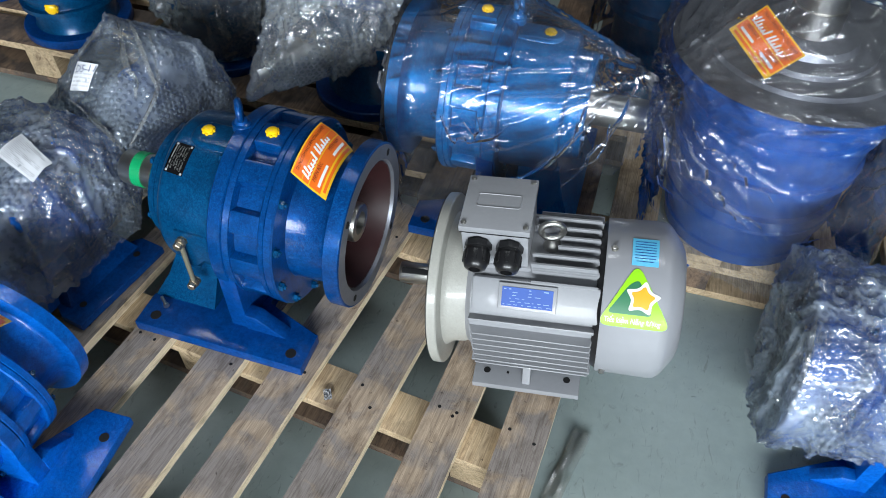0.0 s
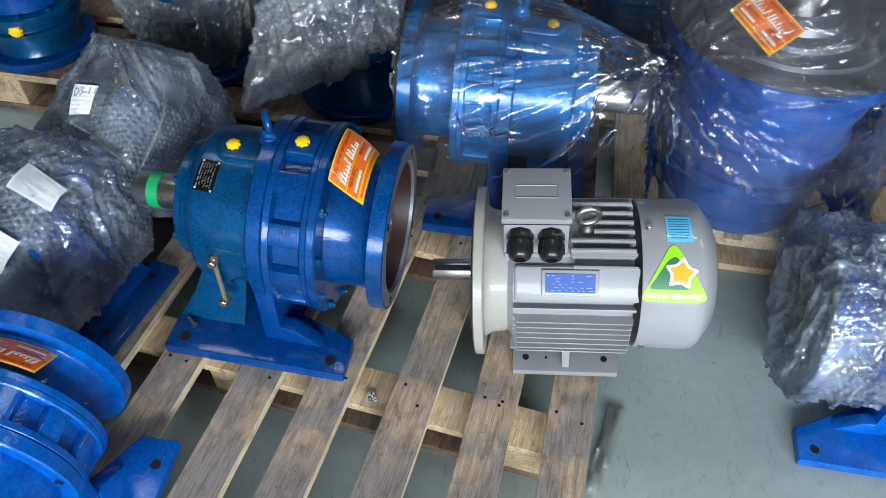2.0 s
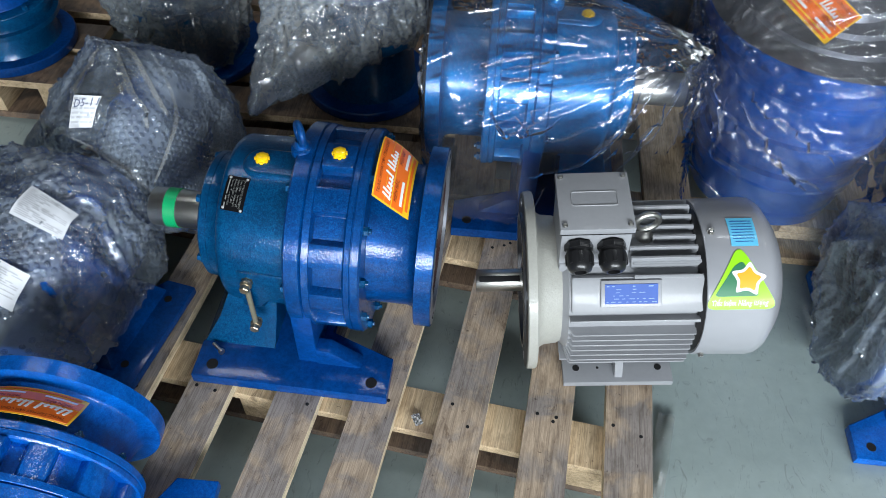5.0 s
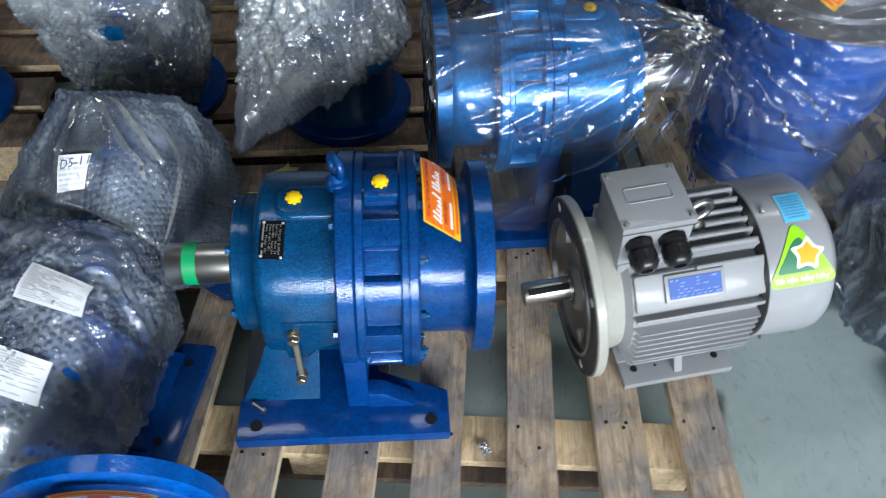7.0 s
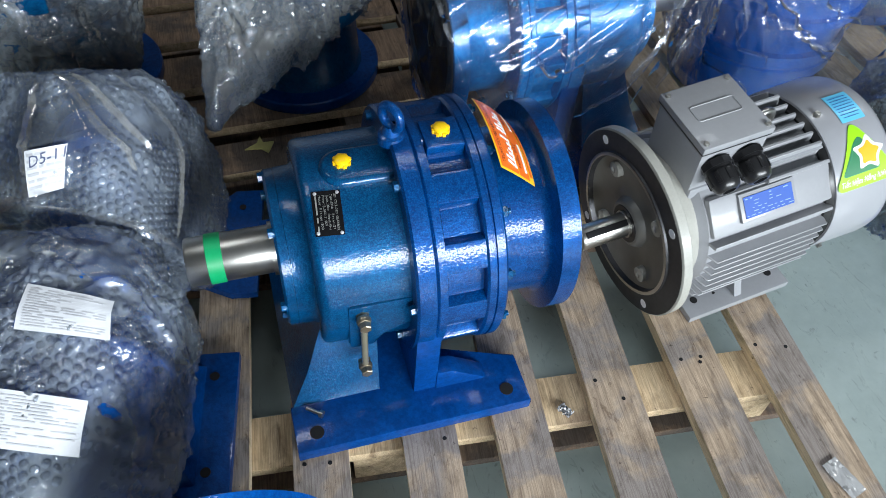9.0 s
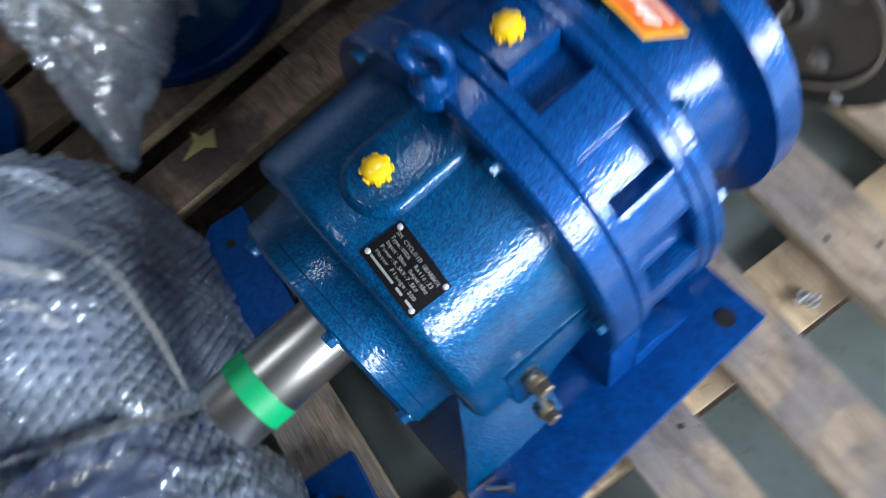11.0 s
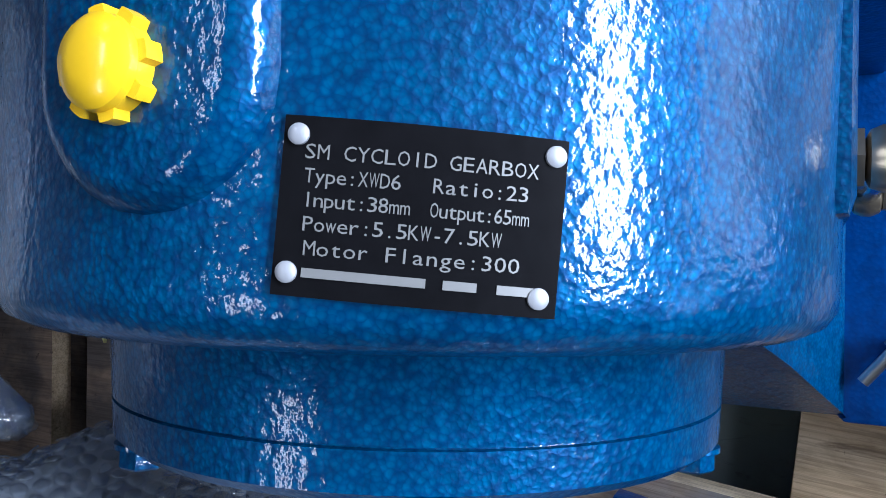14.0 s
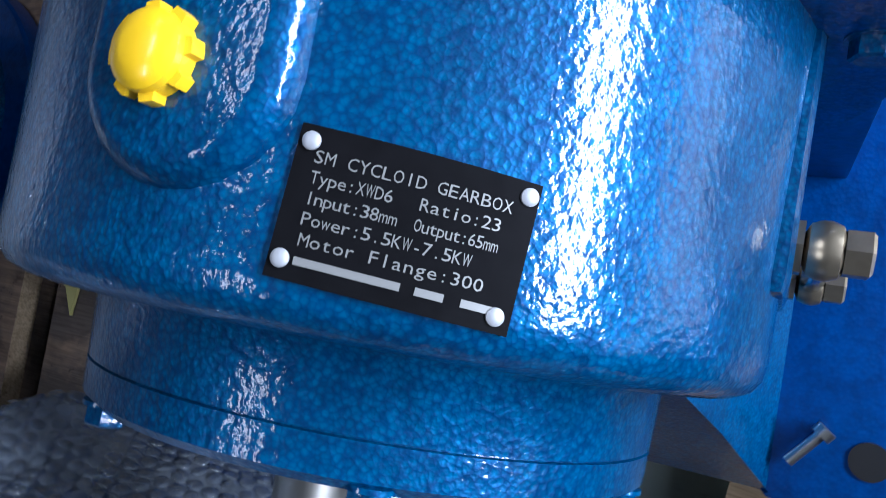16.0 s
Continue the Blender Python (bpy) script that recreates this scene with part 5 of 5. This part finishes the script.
side = thing("pallet", Matrix(), "pine pallet under the upright gearbox", "pallet", "pallets")
for k in range(10):
    x = -0.46 + 0.14 * k
    part("plank", box(bmesh.new(), x, x + 0.1, 1.235, 2.2, 0.1, 0.12, 0.001), WOOD_DARK if k < 3 else WOOD_RAW, side)
for y in (1.235, 1.6, 1.92):
    part("stringer", box(bmesh.new(), -0.46, 0.9, y, y + 0.08, 0.08, 0.0995, 0.001), WOOD_RAW, side)
    part("bottom_board", box(bmesh.new(), -0.46, 0.9, y, y + 0.08, 0.0005, 0.02, 0.001), WOOD_RAW, side)
    for x in (-0.36, 0.1, 0.58):
        part("block", box(bmesh.new(), x, x + 0.09, y, y + 0.08, 0.02, 0.08, 0.001), WOOD_DARK, side)

left_pallet = thing("pallet", Matrix(), "dark brown wooden pallet with a pine block at its corner", "pallet", "pallets")
for y0, y1 in ((1.475, 1.59), (1.62, 1.73), (1.78, 1.9), (1.94, 2.05), (2.09, 2.2), (2.24, 2.35)):
    board(left_pallet, -2.4, -1.40, y0, y1, WOOD_DARK)
for x in (-2.35, -1.69, -1.49):
    part("block", box(bmesh.new(), x, x + 0.09, 1.476, 1.57, 0.02, 0.0995, 0.001), WOOD_RAW, left_pallet)
# boards added below the deck to darken the gaps as shade would
for y in (1.52, 1.64, 1.76, 1.92, 2.07, 2.22):
    part("bottom_board", box(bmesh.new(), -2.4, -1.40, y - 0.046, y + 0.05, 0.0005, 0.0195, 0.001), WOOD_DARK, left_pallet)

# ---- cards, wraps and bags ----
maker_card(bare.matrix_basis @ Matrix.Translation((0, 0, -0.027)) @ Matrix.Diagonal((0.85, 0.85, 0.85, 1)), "orange printed card lying on the bare gearbox", cone_map(-12, 0.1275, 0.185, 0.1735, 0.144, 44))
maker_card(card_frame((0.133, 1.331, 0.631), (0.198, 1.253, 0.602), (0.078, 1.297, 0.587)), "orange printed card leaning on the upright gearbox flange", None, 0.112, 0.07)

skip_foot = ("foot_plate", "bolt_hole", "gusset", "ring_leg", "pedestal")
LABEL_1 = ((-1.094, 0.894, 0.395), (-1.005, 0.852, 0.388), (-1.011, 0.807, 0.372), (-1.108, 0.843, 0.376))
LABEL_2 = ((-1.139, 0.786, 0.365), (-1.038, 0.747, 0.355), (-1.057, 0.697, 0.330), (-1.150, 0.731, 0.340))
LABEL_3 = ((-1.100, 1.071, 0.443), (-1.045, 1.065, 0.450), (-1.062, 1.034, 0.405), (-1.108, 1.032, 0.400))


def on_hull(quad, down=0.027):
    return [Vector(p) - Vector((0, -0.3, 1)).normalized() * down for p in quad]


pa = points_of([small_a], skip_foot) + on_hull(LABEL_1) + on_hull(LABEL_2) + [Vector(p) for p in ((-1.3, 0.72, 0.14), (-1.01, 0.72, 0.19), (-0.985, 0.93, 0.19), (-1.3, 0.95, 0.14), (-1.05, 0.66, 0.2), (-1.2, 1.0, 0.38), (-1.05, 0.98, 0.38), (-1.3, 0.85, 0.36))]
wrap_a = wrapping("bubble_wrap", pa, BUBBLE, "cloudy bubble wrap pulled tight over a small gearbox, with paper labels", 6, 0.004, 0.0122, 0.0022, 0.008, 9, 0.008, 0.17, 1, crush=0.011)
pb = points_of([small_b], skip_foot) + on_hull(LABEL_3) + [Vector(p) for p in ((-1.15, 1.03, 0.14), (-0.97, 1.05, 0.22), (-0.94, 1.24, 0.19), (-1.35, 1.3, 0.14), (-1.05, 1.15, 0.49), (-0.96, 1.2, 0.4), (-0.965, 1.05, 0.3), (-0.965, 0.985, 0.34), (-1.3, 1.14, 0.24), (-1.34, 1.2, 0.15), (-1.13, 1.23, 0.445), (-0.925, 1.235, 0.31))]
wrap_b = wrapping("bubble_wrap", pb, BUBBLE, "cloudy bubble wrap gathered to a peak over a small gearbox", 6, 0.004, 0.0122, 0.0022, 0.009, 8, 0.006, 0.135, 2, crush=0.006)
pe = points_of([floor_gear], skip_foot)
wrap_e = wrapping("bubble_wrap", pe, BUBBLE, "clear bubble wrap over the gearbox standing on the floor", 7, 0.012, 0.0122, 0.0022, 0.014, 7, 0.016, 0.02, 3, crush=0.008)
wrap_f = wrapping("bubble_wrap", [p for p in points_of([up_a]) if p.z > 0.15] + [Vector((-1.3, 1.5, 0.5)), Vector((-0.98, 1.5, 0.4))], CRINKLE, "crumpled bubble wrap over an upright gearbox at the back", 7, 0.006, 0.0115, 0.0016, 0.016, 8, 0.014, 0.15, 6, crush=0.026)
wrap_g = wrapping("bubble_wrap", [p for p in points_of([up_b]) if p.z > 0.24] + [Vector((-0.89, 1.30, 0.235)), Vector((-0.55, 1.5, 0.36)), Vector((-0.85, 1.5, 0.5))], CRINKLE, "crumpled bubble wrap hanging to a torn tip over an upright gearbox", 7, 0.006, 0.0115, 0.0016, 0.016, 8, 0.014, 0.2, 7, crush=0.026)
KNOT = (-0.02, 1.24, 0.53)
pc = points_of([bagged]) + [Vector(p) for p in ((-0.03, 1.24, 0.52), (0.03, 1.3, 0.4))]
bag_c = wrapping("plastic_bag", pc, BAG, "loose clear plastic bag creased over a large blue gearbox", 7, 0.01, 0.0, 0.0, 0.009, 5, 0.011, 0.15, 4, knot=KNOT, crush=0.004, cut=lambda q: q[2] > 0.17 + max(0.0, q[0] + 0.27) * 0.75)
pd = points_of([drum]) + [Vector(p) for p in ((0.0, 1.26, 0.5), (0.3, 1.13, 0.16), (0.02, 1.2, 0.17), (0.44, 1.2, 0.17))]
bag_d = wrapping("plastic_bag", pd, BAG, "loose clear plastic bag hanging over an upright gearbox", 7, 0.012, 0.0, 0.0, 0.01, 5, 0.011, 0.15, 5, knot=KNOT, crush=0.005)

# folds and seams of the films
seam = film_fold(wrap_a, ((-1.1, 1.014, 0.405), (-1.039, 0.987, 0.405), (-0.98, 0.961, 0.395), (-0.952, 0.954, 0.37), (-0.935, 0.955, 0.335)), 0.0045, 0.005, FOLDED, "seam", 1)
tree_b = tree_of(wrap_b)
for i, line in enumerate((((-1.07, 1.16, 0.475), (-1.1, 1.1, 0.455), (-1.12, 1.04, 0.425)), ((-1.05, 1.16, 0.475), (-0.99, 1.1, 0.44), (-0.95, 1.06, 0.4)), ((-1.03, 1.18, 0.47), (-0.97, 1.14, 0.44), (-0.93, 1.1, 0.39)))):
    film_fold(wrap_b, line, 0.008, 0.008, FOLDED, "fold", 11 + i, tree_b, (0.5, -0.4, 0.2)[i])
seam = film_fold(wrap_b, ((-0.974, 1.159, 0.47), (-0.93, 1.101, 0.45), (-0.912, 1.062, 0.42), (-0.92, 1.012, 0.385), (-0.936, 0.965, 0.35)), 0.005, 0.005, FOLDED, "seam", 2)

stray_folds(wrap_f, (-1.1, 1.55, 0.56), 7, 8, (Vector((-1.3, 1.5, 0.2)), Vector((-1.0, 1.48, 0.2))), FOLDED, 0.005, 0.006)
stray_folds(wrap_g, (-0.72, 1.5, 0.56), 7, 9, (Vector((-0.89, 1.32, 0.24)), Vector((-0.55, 1.5, 0.36))), FOLDED, 0.005, 0.006)
film_fold(wrap_e, ((0.262, 1.05, 0.09), (0.284, 1.026, 0.06), (0.315, 1.0, 0.02), (0.36, 0.952, 0.012)), 0.016, 0.014, CREASE, "loose_end", 5)
for bag, lines in ((bag_d, (
        ((-0.01, 1.252, 0.489), (0.031, 1.219, 0.429), (0.107, 1.193, 0.372), (0.221, 1.13, 0.32)),
        ((0.021, 1.235, 0.442), (0.063, 1.221, 0.359), (0.096, 1.211, 0.285)),
        ((0.053, 1.208, 0.449), (0.155, 1.168, 0.345), (0.201, 1.156, 0.306)),
        ((0.0, 1.245, 0.474), (0.018, 1.262, 0.337), (0.069, 1.235, 0.248), (0.141, 1.2, 0.198)),
        ((0.213, 1.155, 0.553), (0.268, 1.154, 0.551), (0.313, 1.161, 0.545)),
        ((-0.02, 1.27, 0.52), (0.0, 1.289, 0.535), (0.064, 1.272, 0.588)))), (bag_c, (
        ((-0.048, 1.222, 0.504), (-0.062, 1.204, 0.443), (-0.102, 1.174, 0.361), (-0.143, 1.154, 0.302)),
        ((-0.063, 1.221, 0.514), (-0.117, 1.193, 0.443), (-0.206, 1.163, 0.389), (-0.3, 1.121, 0.361)),
        ((-0.088, 1.217, 0.506), (-0.145, 1.202, 0.483), (-0.265, 1.177, 0.466), (-0.354, 1.157, 0.459)),
        ((-0.095, 1.202, 0.473), (-0.137, 1.178, 0.398), (-0.198, 1.147, 0.337)),
        ((-0.377, 1.136, 0.419), (-0.353, 1.131, 0.381), (-0.317, 1.137, 0.373), (-0.302, 1.155, 0.434)),
        ((-0.123, 1.197, 0.463), (-0.146, 1.17, 0.384), (-0.209, 1.139, 0.321), (-0.304, 1.104, 0.293)),
        ((-0.526, 1.263, 0.486), (-0.517, 1.222, 0.46), (-0.507, 1.158, 0.428))))):
    tree = tree_of(bag)
    for i, line in enumerate(lines):
        film_fold(bag, line, 0.006, 0.007, CREASE, "fold", i, tree, (-0.5, 0.6, 0.1)[i % 3])
stray_folds(bag_c, KNOT, 7, 3, (Vector((-0.5, 1.15, 0.5)), Vector((-0.2, 1.1, 0.22))), CREASE)
stray_folds(bag_d, KNOT, 4, 4, (Vector((0.1, 1.2, 0.18)), Vector((0.4, 1.2, 0.45))), CREASE)

for ob, sd in ((up_e, 8), (up_f, 9), (up_g, 10)):
    wrapping("plastic_bag", points_of([ob]), BAG, "loose clear plastic bag over an upright gearbox in the back row", 6, 0.012, 0.0, 0.0, 0.014, 7, 0.014, 0.14, sd)

# ---- paper labels ----


def paper(quad, label, rows, seed, words=None, wrap=None):
    a, b, c, d = (Vector(p) for p in quad)
    n = (b - a).cross(d - a).normalized()
    if n.z < 0:
        n = -n
    rng = random.Random(seed)
    tree = tree_of(wrap)
    flat = lambda u, v: a.lerp(b, u).lerp(d.lerp(c, u), v)
    over = {}
    for i in range(9):
        for j in range(7):
            hit = tree.ray_cast(flat(i / 8, j / 6) + n * 0.05, -n, 0.1)
            over[i, j] = 0.05 - hit[3] if hit[0] else -0.02
    top = {}
    for i in range(5):
        for j in range(4):
            near = [over[k, l] for k in range(2 * i - 2, 2 * i + 3) for l in range(2 * j - 2, 2 * j + 3) if (k, l) in over]
            top[i, j] = max(near) + 0.001

    def height(u, v):
        u, v = min(max(u, 0), 0.999) * 4, min(max(v, 0), 0.999) * 3
        i, j = int(u), int(v)
        u, v = u - i, v - j
        return (top[i, j] * (1 - u) + top[i + 1, j] * u) * (1 - v) + (top[i, j + 1] * (1 - u) + top[i + 1, j + 1] * u) * v

    def at(u, v, lift):
        p = a.lerp(b, u).lerp(d.lerp(c, u), v)
        bow = 0.004 * math.sin(math.pi * u) * math.sin(math.pi * v) + 0.0012 * math.sin(9 * u + 4 * v)
        return p + n * (lift + bow * 0.3 + height(u, v))

    def patch(name, u0, u1, v0, v1, lift, mat, parent, nu, nv):
        bm = bmesh.new()
        g = [[bm.verts.new(at(u0 + (u1 - u0) * i / nu, v0 + (v1 - v0) * j / nv, lift)) for j in range(nv + 1)] for i in range(nu + 1)]
        for i in range(nu):
            for j in range(nv):
                bm.faces.new((g[i][j], g[i + 1][j], g[i + 1][j + 1], g[i][j + 1]))
        q = bmesh.ops.extrude_face_region(bm, geom=bm.faces[:])
        bmesh.ops.translate(bm, vec=n * 0.0003, verts=[v for v in q["geom"] if isinstance(v, bmesh.types.BMVert)])
        return part(name, bm, mat, parent)

    lab = patch("paper_label", 0, 1, 0, 1, 0, PAPER, None, 12, 8)
    tagged(lab, label, "label", "paper labels")
    for k in range(rows):
        v0 = 0.08 + 0.86 * k / rows
        u = 0.06
        while u < 0.9:
            w = rng.uniform(0.1, 0.4)
            patch("print_bar", u, min(0.95, u + w), v0, v0 + 0.35 / rows, 0.0006, GREYINK, lab, 5, 1)
            u += w + rng.uniform(0.015, 0.08)
            if rng.random() < 0.25:
                break
    if words:
        me = text_mesh(words, 0.021)
        wd = (b - a).length
        for v in me.vertices:
            v.co = at(0.1 + v.co.x / wd, 0.28 - (v.co.y + 0.12 * v.co.x) / (d - a).length, 0.0012)
        me.materials.clear()
        me.materials.append(INKBLUE)
        ob = new("lettering", me)
        ob.parent = lab
    return lab


INKBLUE = plain("blue_pen_ink", (0.1, 0.12, 0.22), 0.5)
paper(LABEL_1, "white paper label with fine print on the bubble wrap", 15, 1, None, wrap_a)
paper(LABEL_2, "white paper label with a pen tick on the bubble wrap", 15, 2, None, wrap_a)
paper(LABEL_3, "white paper label with handwriting under the film", 6, 3, "D5-11", wrap_b)

# ---- small loose things ----
bm = bmesh.new()
lathe(bm, [(0, 0), (0, 0.0055), (0.005, 0.0055), (0.005, 0.003), (0.026, 0.003), (0.026, 0)], 12, pose(-0.798, 0.771, 0.1545, 0, 0, 142))
solid("loose_bolt", bm, STEEL, Matrix(), "small zinc-plated bolt lying on the gearbox foot", "bolt")


def crumple(name, at, w, l, mat, label, category, seed, yaw=0.0, rise=0.006, nx=10, ny=14):
    rng = random.Random(seed)
    bm = bmesh.new()
    off = Vector((seed * 2.1, seed, 0))
    g = [[bm.verts.new((w * (i / nx - 0.5), l * (j / ny - 0.5), 0.0015 + rise * (0.6 + noise.noise(Vector((i * 0.6, j * 0.5, 0)) + off)))) for j in range(ny + 1)] for i in range(nx + 1)]
    for i in range(nx):
        for j in range(ny):
            bm.faces.new((g[i][j], g[i + 1][j], g[i + 1][j + 1], g[i][j + 1]))
    return solid(name, bm, mat, at @ Matrix.Rotation(radians(yaw), 4, "Z"), label, category, angle=20)


crumple("plastic_strip", pose(-0.02, 0.735, 0.0), 0.032, 0.19, FOLDED, "strip of clear plastic film lying on the floor", "plastic strip", 3, -12, 0.011, 5, 8)
crumple("plastic_scrap", pose(-0.452, 0.712, 0.0995), 0.014, 0.022, FOIL, "small torn scrap of shiny film on the pallet", "plastic scrap", 5, 30)
crumple("tape_scrap", pose(-0.12, 0.508, 0.12), 0.028, 0.055, FOIL, "flattened piece of shiny tape on a plank", "tape", 8, 15, 0.002)
bm = prism(bmesh.new(), [(-0.03, -0.004), (0.0, -0.008), (0.012, -0.022), (0.026, 0.006), (0.006, 0.008), (0.001, 0.026), (-0.006, 0.008)], 0.0, 0.003)
solid("paper_scrap", bm, plain("pale_yellow_paper", (0.6, 0.55, 0.2), 0.6), pose(-0.812, 1.366, 0.1205), "torn scrap of pale yellow paper on a board", "paper scrap")
